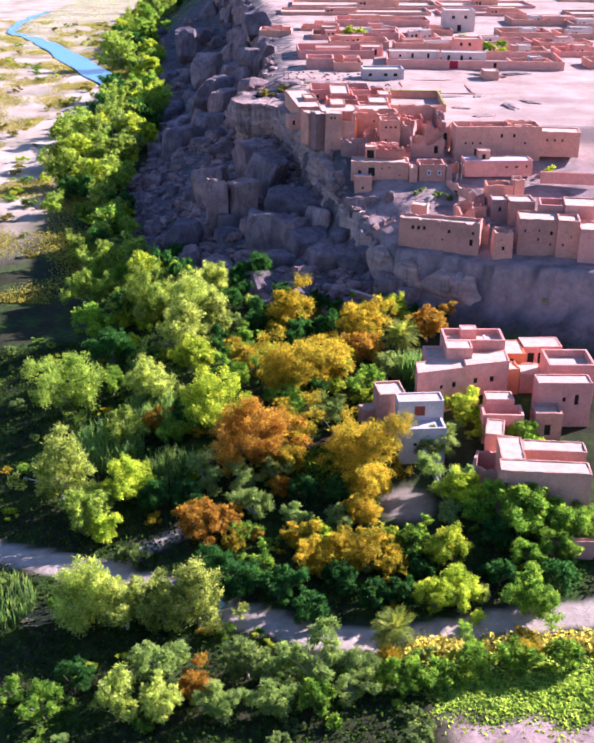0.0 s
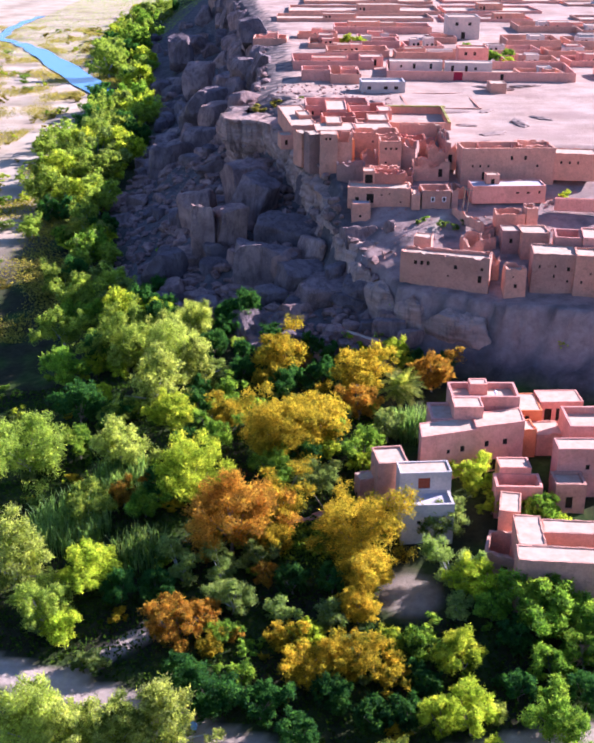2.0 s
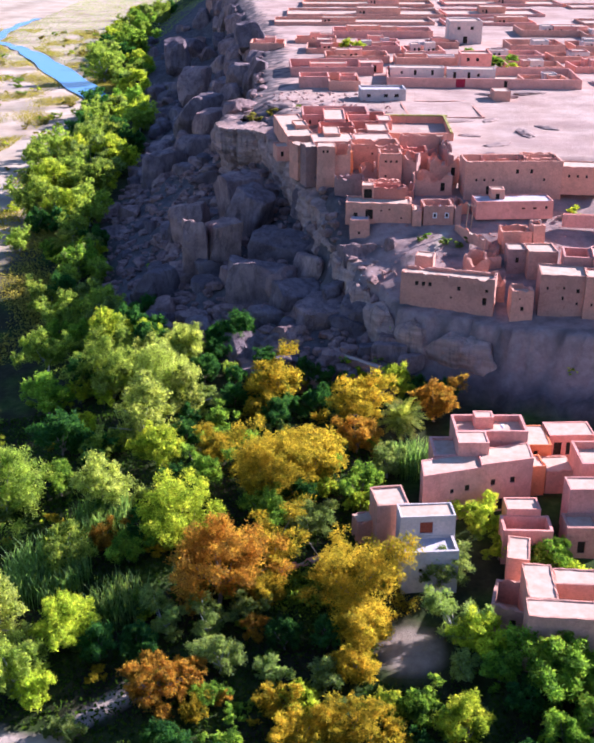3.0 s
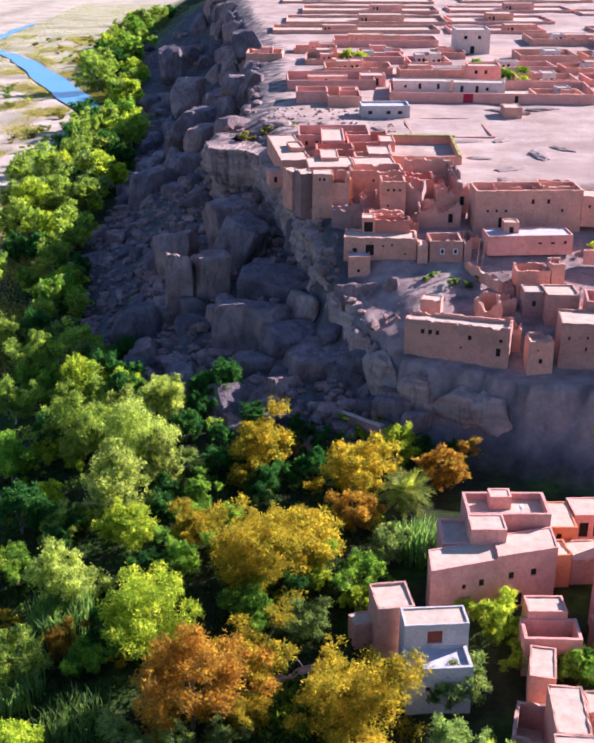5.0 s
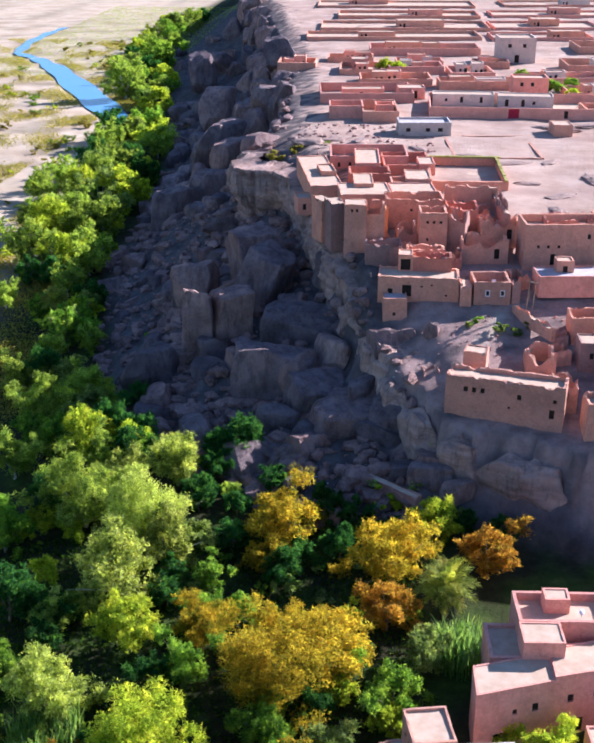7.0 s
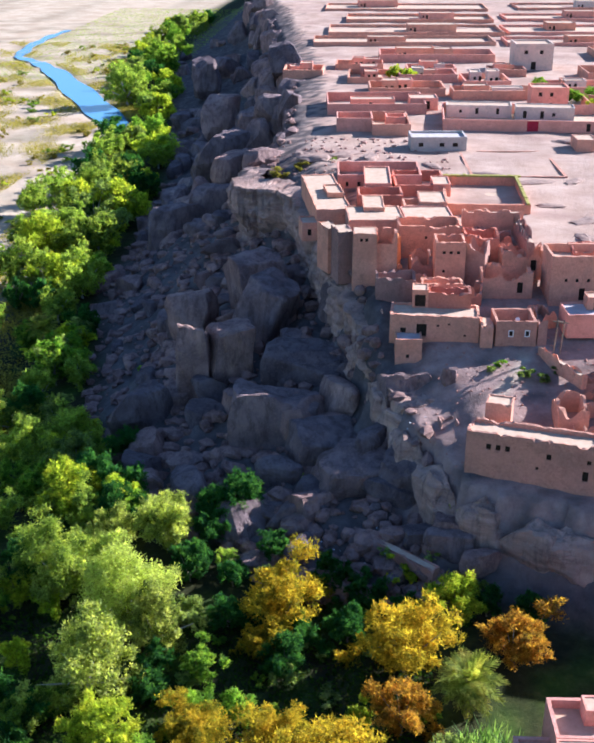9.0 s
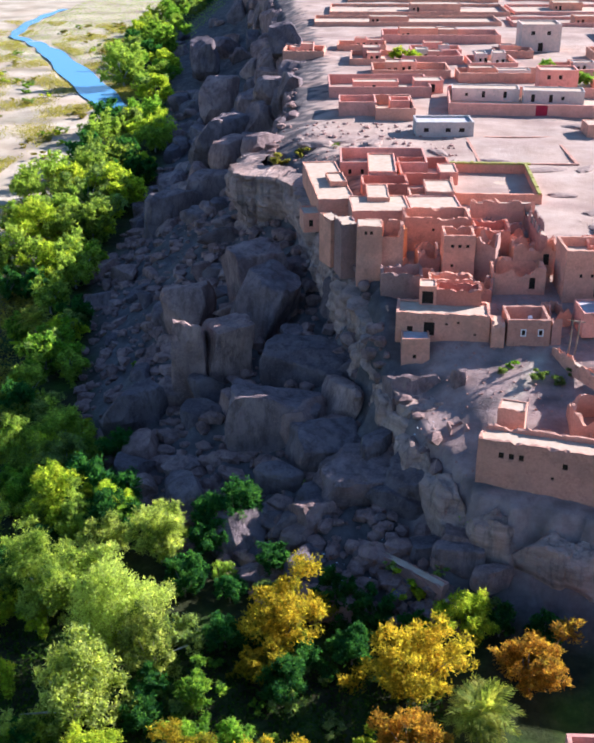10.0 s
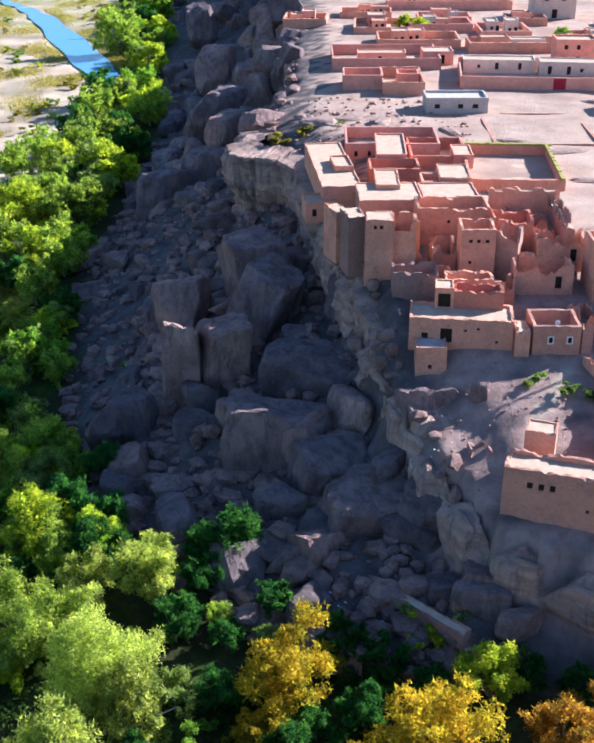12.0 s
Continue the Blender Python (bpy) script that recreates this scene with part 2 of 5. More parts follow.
LEAF = {
    "willow": leaf_material("willow_leaf", (0.10, 0.14, 0.035), (0.33, 0.37, 0.095), (0.60, 0.60, 0.20)),
    "lime": leaf_material("lime_leaf", (0.09, 0.15, 0.014), (0.34, 0.40, 0.028), (0.58, 0.55, 0.05)),
    "rust": leaf_material("rust_leaf", (0.12, 0.10, 0.02), (0.34, 0.175, 0.026), (0.48, 0.32, 0.04)),
    "gold": leaf_material("gold_leaf", (0.11, 0.12, 0.014), (0.36, 0.27, 0.018), (0.56, 0.40, 0.026)),
    "green": leaf_material("green_leaf", (0.045, 0.10, 0.018), (0.17, 0.28, 0.036), (0.36, 0.45, 0.055)),
    "olive": leaf_material("olive_leaf", (0.09, 0.13, 0.045), (0.20, 0.26, 0.085), (0.34, 0.38, 0.14)),
    "sage": leaf_material("sage_leaf", (0.08, 0.13, 0.03), (0.23, 0.30, 0.055), (0.46, 0.50, 0.10)),
    # for trees standing in shade: the shade is put into this leaf colour
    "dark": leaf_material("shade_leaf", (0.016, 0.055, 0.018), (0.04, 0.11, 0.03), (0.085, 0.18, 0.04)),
    # undergrowth: the deep shadow between trees is painted into its green
    "under": leaf_material("shaded_undergrowth_leaf", (0.012, 0.028, 0.006), (0.03, 0.06, 0.010), (0.07, 0.11, 0.016)),
    "reed": leaf_material("reed_leaf", (0.07, 0.13, 0.04), (0.13, 0.21, 0.07), (0.24, 0.30, 0.11)),
    "scrub": leaf_material("scrub_leaf", (0.13, 0.12, 0.035), (0.24, 0.21, 0.05), (0.36, 0.28, 0.08)),
    "straw": leaf_material("dry_grass_leaf", (0.30, 0.26, 0.06), (0.52, 0.45, 0.12), (0.68, 0.58, 0.20)),
    "palm": leaf_material("palm_leaf", (0.11, 0.15, 0.03), (0.24, 0.27, 0.05), (0.40, 0.36, 0.08)),
}
ROCK = rock_material("sandstone")
CLIFF = cliff_material("pale_cliff")
EARTH = ground_material()


# ---- mesh helpers ----
def mesh_object(name, verts, faces, material, parent=None, label="", smooth=False):
    me = bpy.data.meshes.new(name)
    me.from_pydata([tuple(v) for v in verts], [], [tuple(f) for f in faces])
    me.materials.append(material)
    if smooth:
        me.polygons.foreach_set("use_smooth", [True] * len(me.polygons))
    ob = new(name, me)
    ob.parent = parent
    if label:
        tagged(ob, label)
    return ob


def part(name, bm, material, parent, label=""):
    me = bpy.data.meshes.new(name)
    bm.to_mesh(me)
    bm.free()
    me.materials.append(material)
    ob = new(name, me)
    ob.parent = parent
    if label:
        tagged(ob, label)
    return ob


def thing(name, m, label, category, group="", kind=""):
    ob = new(name)
    ob.matrix_basis = m
    return tagged(ob, label, category, group, kind)


def add_box(bm, x0, y0, z0, x1, y1, z1):
    v = [bm.verts.new((x, y, z)) for z in (z0, z1) for x, y in ((x0, y0), (x1, y0), (x1, y1), (x0, y1))]
    for f in ((0, 3, 2, 1), (4, 5, 6, 7), (0, 1, 5, 4), (1, 2, 6, 5), (2, 3, 7, 6), (3, 0, 4, 7)):
        bm.faces.new([v[k] for k in f])
    return v


# ---- ground: one sheet to the horizon ----
def steps(*spans):
    out = [spans[0][0]]
    for a, b, step in spans:
        out += list(np.linspace(a, b, max(1, round((b - a) / step)) + 1)[1:])
    return np.array(out)


TRACK = [(-60, -52), (-30, -60), (-18, -64.5), (-4, -69), (8, -68), (20, -64), (34, -61), (80, -58)]
xs = steps((-3500, -600, 200), (-600, -200, 12), (-200, -95, 2.6), (-95, 60, 1.1), (60, 120, 4), (120, 600, 20), (600, 3500, 200))
ys = steps((-900, -200, 60), (-200, -110, 6), (-110, 175, 1.1), (175, 320, 1.9), (320, 520, 3.5), (520, 800, 10), (800, 4800, 200))
gx, gy = np.meshgrid(xs, ys)
gz = heights(gx, gy)
nx, ny = len(xs), len(ys)
quads = np.arange(nx * ny).reshape(ny, nx)
quads = np.stack([quads[:-1, :-1], quads[:-1, 1:], quads[1:, 1:], quads[1:, :-1]], -1).reshape(-1, 4)
ground = mesh_object("ground", np.stack([gx, gy, gz], -1).reshape(-1, 3).tolist(), quads.tolist(), EARTH, smooth=True)
tagged(ground, "earthen valley floor, boulder slope and sandy plateau", "ground", kind="structure")
rim_d, _ = line_distance(gx, gy, RIM)
foot_d, _ = line_distance(gx, gy, FOOT)
track_d, _ = line_distance(gx, gy, TRACK)
patch = waves(gx, gy, 60, 21)
zones = {
    "desert": ease((rim_d - 4) / 6 + 0.35 * patch + 0.9 * waves(gx, gy, 7, 25) + 0.5 * waves(gx, gy, 3, 26)) * ease((gy - 66) / 16),
    "rock": ease((foot_d + 2) / 6),
    "bank": ease((foot_d - 3) / 5) * ease((gx + 4) / 5) * ease((88 - gy) / 8) * ease(0.8 + 0.6 * waves(gx, gy, 8, 27)) + ease((-gy - 81 - 1.2 * waves(gx, gy, 9, 28)) / 2) * ease((gy + 97 + 3 * waves(gx, gy, 11, 30)) / 4) * ease((gx - 10 + 2 * waves(gx, gy, 7, 29)) / 3),
    "sand": ease((-foot_d - 14) / 16 + 0.35 * patch) * ease((-gx - 82) / 25) * ease((gy - 60) / 60) * (0.5 + 0.5 * ease(0.75 + 0.6 * waves(gx, gy, 35, 22))),
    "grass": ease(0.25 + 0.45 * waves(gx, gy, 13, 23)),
    "field": ease((-gy - 72) / 3) * ease((gx - 8) / 4) * ease((gy + 81) / 3),
    "track": np.maximum(np.maximum(0.7 * ease((5.0 - np.hypot(gx - 7.3, gy + 40.5)) / 2.5), ease((1.7 - np.abs(line_distance(gx, gy, [(-36, -58), (-30.5, -53), (-25.8, -49), (-21, -47.5)])[0])) / 0.8)), np.maximum(ease((1.3 - np.abs(line_distance(gx, gy, [(15.5, 60), (13.5, 55), (11, 50), (10, 45)])[0])) / 0.8), ease((2.6 - np.abs(track_d)) / 0.8))),
}
for key, values in zones.items():
    layer = ground.data.attributes.new(key, "FLOAT", "POINT")
    layer.data.foreach_set("value", np.clip(values, 0, 1).reshape(-1).astype(np.float32))

n = Nodes("river_water")
n.bump(n.noise(0.8, 4), 0.12, 0.1)
# blue base paints in the reflected sky
n.done((0.12, 0.30, 0.52), 0.15, 0.5)
WATER = n.mat
verts, faces = [], []
for k in range(len(RIVER) - 1):
    for u in np.linspace(0, 1, 8, endpoint=False):
        ax, ay, aw = RIVER[k]
        bx, by, bw = RIVER[k + 1]
        dx, dy = bx - ax, by - ay
        length = math.hypot(dx, dy)
        wide = (aw + (bw - aw) * u) * 1.1 + 0.9 * math.sin(k * 8 + u * 9)
        cx, cy = ax + dx * u, ay + dy * u
        verts += [(cx - dy / length * wide, cy + dx / length * wide, 1.55), (cx + dy / length * wide, cy - dx / length * wide, 1.55)]
        if len(verts) > 2:
            i = len(verts)
            faces.append((i - 4, i - 3, i - 1, i - 2))
tagged(mesh_object("water", verts, faces, WATER), "shallow river with painted sky blue, winding through sand banks", "river", kind="structure")


# ---- rocks ----
def rock_mesh(name, seed, level=3, planes=9, craggy=0.09, square=False):
    """An angular block: a ball cut by chance planes, then roughened."""
    r = random.Random(seed)
    bm = bmesh.new()
    bmesh.ops.create_icosphere(bm, subdivisions=level, radius=1.0)
    cuts = []
    for _ in range(planes):
        d = Vector((r.gauss(0, 1), r.gauss(0, 1), r.gauss(0, 0.8))).normalized()
        cuts.append((d, r.uniform(0.42, 0.78)))
    cuts += [(Vector((0, 0, 1)), r.uniform(0.5, 0.75)), (Vector((0, -1, 0.15)).normalized(), r.uniform(0.55, 0.75))]
    if square:
        cuts = [((Vector(d) + Vector((r.gauss(0, 0.1), r.gauss(0, 0.1), r.gauss(0, 0.1)))).normalized(), r.uniform(0.54, 0.64)) for d in ((1, 0, 0), (-1, 0, 0), (0, 1, 0), (0, -1, 0), (0, 0, 1), (0, 0, -1))] + [(d, 0.78) for d, far in cuts[:planes]]
    shift = Vector((seed * 3.1, seed * 1.7, 0))
    for v in bm.verts:
        for d, far in cuts:
            over = v.co.dot(d) - far
            if over > 0:
                v.co -= d * over * 0.93
        v.co += v.co.normalized() * (noise.fractal(v.co * 2.2 + shift, 1.0, 2.0, 4) * craggy)
    me = bpy.data.meshes.new(name)
    bm.to_mesh(me)
    bm.free()
    me.materials.append(ROCK)
    return me


BLOCKS = [rock_mesh("boulder", s, 3) for s in range(12)]
SHEER = [rock_mesh("cliff_block", 20 + s, 4, 8, 0.13) for s in range(6)]
BANK = [me.copy() for me in SHEER]
for me in BANK:
    me.materials[0] = CLIFF
SMALL = [rock_mesh("boulder_small", 40 + s, 2, 7, 0.05) for s in range(6)]


def boulder(x, y, z, sx, sy, sz, rz=0.0, kind=0, label="angular purple-brown sandstone boulder on the scree slope", tilt=0.0, meshes=BLOCKS, group="scree boulders", name="boulder"):
    ob = new(name, meshes[kind % len(meshes)])
    ob.matrix_basis = pose(x, y, z, tilt, tilt * 0.6, rz) @ Matrix.Diagonal((sx, sy, sz, 1))
    return tagged(ob, label, "boulder", group)


# the great fallen blocks, squarer than the rest
CUBES = []
for s in range(5):
    CUBES.append(rock_mesh("block", 70 + s, 4, 3, 0.10, True))
PALE = [me.copy() for me in CUBES]
for me in PALE:
    me.materials[0] = CLIFF


def block(x, y, z, hx, hy, hz, rz, kind, label, tilt=0.0):
    return boulder(x, y, z, hx / 0.6, hy / 0.6, hz / 0.6, rz, kind, label, tilt, CUBES)


block(-21.6, 60.0, 13.9, 6.5, 4.5, 7.4, 4, 0, "huge flat-faced sandstone block fallen from the cliff")
block(-17.0, 72, 18.6, 6.4, 4.0, 5.6, -14, 1, "leaning sandstone slab behind the fallen block", 9)
block(-37.2, 76.5, 17.0, 2.7, 3.4, 7.6, 4, 2, "tall split rock pillar with flat top")
block(-32.2, 79.5, 16.6, 3.6, 4.2, 8.0, 24, 3, "dark slab leaning on the rock pillar", 8)
block(-7.0, 47.0, 14.2, 5.6, 4.2, 4.4, 10, 4, "rounded sandstone block below the cliff houses", 5)
block(-13.2, 53.5, 15.8, 4.6, 3.6, 3.6, 24, 1, "tilted sandstone slab among the fallen blocks", 12)
block(1.0, 33.2, 13.6, 2.0, 1.6, 1.7, 6, 3, "tan boulder lying at the slope foot")
block(5.6, 33.4, 14.8, 2.8, 1.9, 2.1, -10, 0, "broad tan boulder lying at the slope foot")
block(-14.0, 40.5, 12.4, 2.6, 2.4, 3.2, 40, 2, "dark rounded boulder at the slope foot")
block(-1.2, 56.4, 19.5, 3.9, 3.0, 6.8, 18, 2, "buttress of bare rock under the cliff house", -6)
block(-30, 104, 22, 4.5, 5.0, 7.5, 30, 1, "upright sandstone slab at the cliff foot", -10)
block(-27, 92, 22, 4.0, 4.0, 6.0, 60, 4, "tumbled sandstone slab at the cliff foot", 14)


def cliff_face():
    """The sheer, partly undercut face below the village, beds and cracks in one surface, with a ledge that runs in under the houses."""
    edge = [(-30, 176, 34), (-36, 164, 33.5), (-41, 154, 33.5), (-42.5, 146, 33), (-39, 139.5, 33), (-31, 136, 33.5), (-26, 127, 34), (-21.6, 112, 34), (-18.4, 98, 33.4), (-16, 87, 32.8), (-14.4, 79, 32),
            (-10.6, 73.5, 31), (-9.0, 67, 28.8), (-7.2, 61.5, 26), (-4.6, 57.5, 24.8), (-0.5, 55.2, 23.8), (3.0, 52, 22.0), (4.5, 47, 21)]
    pts = []
    for (ax, ay, az), (bx, by, bz) in zip(edge, edge[1:]):
        count = max(2, int(math.hypot(bx - ax, by - ay) / 0.45))
        pts += [Vector((ax + (bx - ax) * k / count, ay + (by - ay) * k / count, az + (bz - az) * k / count)) for k in range(count)]
    for _ in range(10):
        pts = [pts[0]] + [(pts[k - 1] + pts[k] * 2 + pts[k + 1]) / 4 for k in range(1, len(pts) - 1)] + [pts[-1]]
    drops = [-3, -2, -1, 0] + [0.4 * k for k in range(1, 46)]
    verts, faces = [], []
    for k, p in enumerate(pts):
        way = pts[min(k + 3, len(pts) - 1)] - pts[max(k - 3, 0)]
        out = Vector((way.y, -way.x, 0)).normalized()
        tall = min(18.0, p.z - 8)
        for d in drops:
            if d < 0:
                q = p + out * d * 2.2 + Vector((0, 0, -0.25 * d))
                q.z += 0.5 * noise.fractal(q * 0.5, 1.0, 2.0, 4)
                verts.append(q)
                continue
            v = d / 18
            q = p - Vector((0, 0, v * tall))
            big = noise.fractal(Vector((q.x, q.y, q.z * 0.5)) * 0.11, 1.0, 2.0, 3)
            crack = abs(noise.noise(Vector((q.x * 0.34, q.y * 0.34, q.z * 0.07 + 5))))
            bed = noise.noise(Vector((q.x * 0.05, q.y * 0.05, q.z * 0.75)))
            step = 0.5 * round(2.6 * bed) / 2.6 + 0.3 * bed
            fine = noise.fractal(q * 0.8, 1.0, 2.0, 4)
            belly = 0.9 * math.sin(min(1, v * 3.2) * 1.57) - 2.6 * math.exp(-((v - 0.62) / 0.2) ** 2) + 3.2 * max(0, v - 0.7)
            q = q + out * (belly + 1.9 * big + 1.0 * step + 0.55 * fine - 1.4 * max(0, 0.16 - crack) / 0.16)
            q.z += 0.3 * fine
            verts.append(q)
    rows = len(drops)
    for k in range(len(pts) - 1):
        for j in range(rows - 1):
            a = k * rows + j
            faces.append((a, a + 1, a + rows + 1, a + rows))
    return tagged(mesh_object("cliff", verts, faces, CLIFF), "undercut tan sandstone cliff below the village", "cliff", kind="structure")


cliff_face()
for x, y, z, hx, hy, hz, rz, kind in ((0.2, 54.6, 20.6, 3.8, 3.0, 4.6, 14, 4), (-2.8, 56.6, 22.0, 2.8, 2.8, 3.8, 40, 1), (3.0, 53.4, 20.4, 2.4, 2.2, 4.2, -14, 2)):
    ob = block(x, y, z, hx, hy, hz, rz, kind, "tan rock buttress under the cliff house", 6)
    ob.data = PALE[kind]
boulder(-45.5, 70, 12.0, 6.0, 5.0, 7.0, 15, 4)
boulder(-41.5, 60, 10.0, 5.0, 4.2, 5.4, -20, 5)
boulder(-33.5, 55, 9.5, 4.4, 3.5, 4.4, 35, 6)
boulder(-2.5, 42, 15.0, 5.2, 3.8, 4.4, -15, 8)
boulder(-14.0, 42, 12.5, 5.4, 4.6, 5.6, 50, 9)
boulder(-42, 100, 16, 6.5, 5.5, 9.0, 10, 2, tilt=-12)
boulder(4.6, 54.6, 25.2, 1.5, 1.3, 5.4, 10, 2, "thin fin of rock beside the path")
boulder(5, 31, 15, 3.6, 3.0, 3.0, 0, 3)
boulder(8.5, 28.5, 14.2, 3.0, 2.4, 2.2, 30, 1)
boulder(-60, 232, 18, 11, 9, 13, 20, 4, "rounded rock tower standing out of the slope")
boulder(-64, 184, 9, 9, 7, 12, 40, 1)
boulder(-52, 205, 20, 8, 7, 11, 70, 3)
boulder(-44, 250, 28, 9, 10, 11, 10, 8, "pale rock knob on the plateau rim")
boulder(-34, 186, 32, 6, 7, 7, 10, 6, "pale rock knob on the plateau rim")
boulder(-98, 405, 18, 10, 10, 12, 15, 5)
boulder(-72, 300, 18, 11, 9, 13, 65, 7)
r = random.Random(5)
# the cliff face: upright blocks along the rim
for k in [4, 5, 6, *range(14, len(RIM) - 3)]:
    (ax, ay, az), (bx, by, bz) = RIM[k], RIM[k + 1]
    length = math.hypot(bx - ax, by - ay)
    out = Vector((by - ay, -(bx - ax), 0)) / length * -1
    count = max(1, int(length / (5.2 if by < 250 else 12)))
    for j in range(count):
        u = (j + r.uniform(0.2, 0.8)) / count
        top = az + (bz - az) * u - r.uniform(0.3, 2.5)
        size = r.uniform(3.2, 5.2) * (1 if by < 250 else 1.9)
        x, y = ax + (bx - ax) * u + out.x * 1.2, ay + (by - ay) * u + out.y * 1.2
        low = ground_at(x + out.x * 5, y + out.y * 5)
        tall = max(3.0, (top - low) * 0.72)
        boulder(x, y, top - tall * 0.62, size, size * r.uniform(0.55, 0.8), tall, math.degrees(math.atan2(out.y, out.x)) + 90 + r.uniform(-20, 20), r.randrange(10),
                "sheer weathered block of the sandstone cliff", r.uniform(-4, 4), BANK if k < 8 else SHEER, "cliff blocks", "cliff_block")
# scree
made = 0
while made < 205:
    y = 24 + 330 * r.random() ** 1.7
    x = r.uniform(-110, 40)
    a, _ = line_distance(np.array([x]), np.array([y]), RIM)
    b, _ = line_distance(np.array([x]), np.array([y]), FOOT)
    if a[0] > -1.5 or b[0] < 0.5 or x > 2:
        continue
    size = 1.3 + 4.2 * r.random() ** 2.0 + (1.5 if y > 150 else 0)
    boulder(x, y, ground_at(x, y) + size * 0.15, size * r.uniform(0.9, 1.4), size * r.uniform(0.7, 1.1), size * r.uniform(0.7, 1.25), r.uniform(0, 360), r.randrange(10), tilt=r.uniform(-15, 15),
            meshes=BLOCKS if size > 2.2 else SMALL)
    made += 1


def rubble(name, count, place, label, low=0.15, high=0.55, mat=None):
    """Loose stones too many to count, in one mesh."""
    src = []
    for s in range(4):
        bm = bmesh.new()
        bmesh.ops.create_icosphere(bm, subdivisions=1, radius=1.0)
        q = random.Random(s)
        co = np.array([v.co * q.uniform(0.6, 1.1) for v in bm.verts])
        src.append((co, np.array([[v.index for v in f.verts] for f in bm.faces])))
        bm.free()
    q = np.random.RandomState(4)
    verts, faces, start = [], [], 0
    spots = [place(q) for _ in range(count)]
    zs = heights(np.array([p[0] for p in spots]), np.array([p[1] for p in spots]))
    for (x, y), z in zip(spots, zs):
        co, fs = src[q.randint(4)]
        size = low + (high - low) * q.rand() ** 2
        a = q.rand() * 6.3
        turn = np.array([[np.cos(a), -np.sin(a), 0], [np.sin(a), np.cos(a), 0], [0, 0, 0.7]])
        verts.append(co @ turn.T * size * q.uniform(0.7, 1.3, 3) + (x, y, z + size * 0.2))
        faces.append(fs + start)
        start += len(co)
    ob = mesh_object(name, np.concatenate(verts).tolist(), np.concatenate(faces).tolist(), mat or ROCK)
    return tagged(ob, label, "rubble", kind="stuff")


def on_talus(q):
    while True:
        y = 24 + 240 * q.rand() ** 1.6
        x = q.uniform(-95, 3)
        b, _ = line_distance(np.array([x]), np.array([y]), FOOT)
        a, _ = line_distance(np.array([x]), np.array([y]), RIM)
        if b[0] > -1 and a[0] < 0:
            return x, y


for _ in range(80):
    k = r.randrange(15, 21)
    u = r.random()
    (ax, ay, az), (bx, by, bz) = RIM[k], RIM[k + 1]
    v = r.random()
    fx = np.interp(ay + (by - ay) * u, [200, 250, 310, 390, 480, 640], [-80, -84, -96, -112, -132, -156])
    x, y = (ax + (bx - ax) * u) * (1 - v) + fx * v, ay + (by - ay) * u
    size = r.uniform(3.0, 8.5) * (1.15 - 0.5 * v)
    boulder(x, y, ground_at(x, y) + size * 0.2, size * r.uniform(0.8, 1.2), size, size * r.uniform(0.9, 1.4), r.uniform(0, 360), r.randrange(12), "great dark rock on the far slope", r.uniform(-12, 12), group="far rocks")
rubble("scree", 2800, on_talus, "loose broken sandstone covering the slope", 0.3, 2.1)
rubble("rim_stones", 420, lambda q: ((lambda v: (v[0] - 8, v[1]))((q.uniform(-34, 14) - 0.02 * q.rand(), 134 + 40 * q.rand()))), "dark loose stones on the plateau edge", 0.15, 0.8, MUD_DARK)
rubble("village_rubble", 900, lambda q: (q.uniform(-2, 40), q.uniform(38, 80)), "broken stones and earth between the ruined houses", 0.08, 0.3, MUD_DARK)


# ---- earthen houses ----
def wall_face(bm, o, u, n, wide, high, holes, deep=0.32, step=1.3):
    """One wall side from o along u, with outward way n and real openings (a, b, w, h)."""
    us = sorted({0.0, wide, *np.linspace(0, wide, max(2, int(wide / step) + 1)).round(3), *[h[0] for h in holes], *[h[0] + h[2] for h in holes]})
    vs = sorted({0.0, high, *np.linspace(0, high, max(2, int(high / 1.6) + 1)).round(3), *[h[1] for h in holes], *[h[1] + h[3] for h in holes]})
    us = [a for k, a in enumerate(us) if k == 0 or a - us[k - 1] > 1e-3]
    vs = [a for k, a in enumerate(vs) if k == 0 or a - vs[k - 1] > 1e-3]
    up = Vector((0, 0, 1))
    grid = [[bm.verts.new(o + u * a + up * b) for a in us] for b in vs]
    for j in range(len(vs) - 1):
        for i in range(len(us) - 1):
            ca, cb = (us[i] + us[i + 1]) / 2, (vs[j] + vs[j + 1]) / 2
            if not any(h[0] < ca < h[0] + h[2] and h[1] < cb < h[1] + h[3] for h in holes):
                bm.faces.new((grid[j][i], grid[j][i + 1], grid[j + 1][i + 1], grid[j + 1][i]))
    for a, b, w, h, *_ in holes:
        ring = [o + u * p + up * q for p, q in ((a, b), (a + w, b), (a + w, b + h), (a, b + h))]
        for k in range(4):
            p, q = ring[k], ring[(k + 1) % 4]
            bm.faces.new([bm.verts.new(c) for c in (p, p - n * deep, q - n * deep, q)])


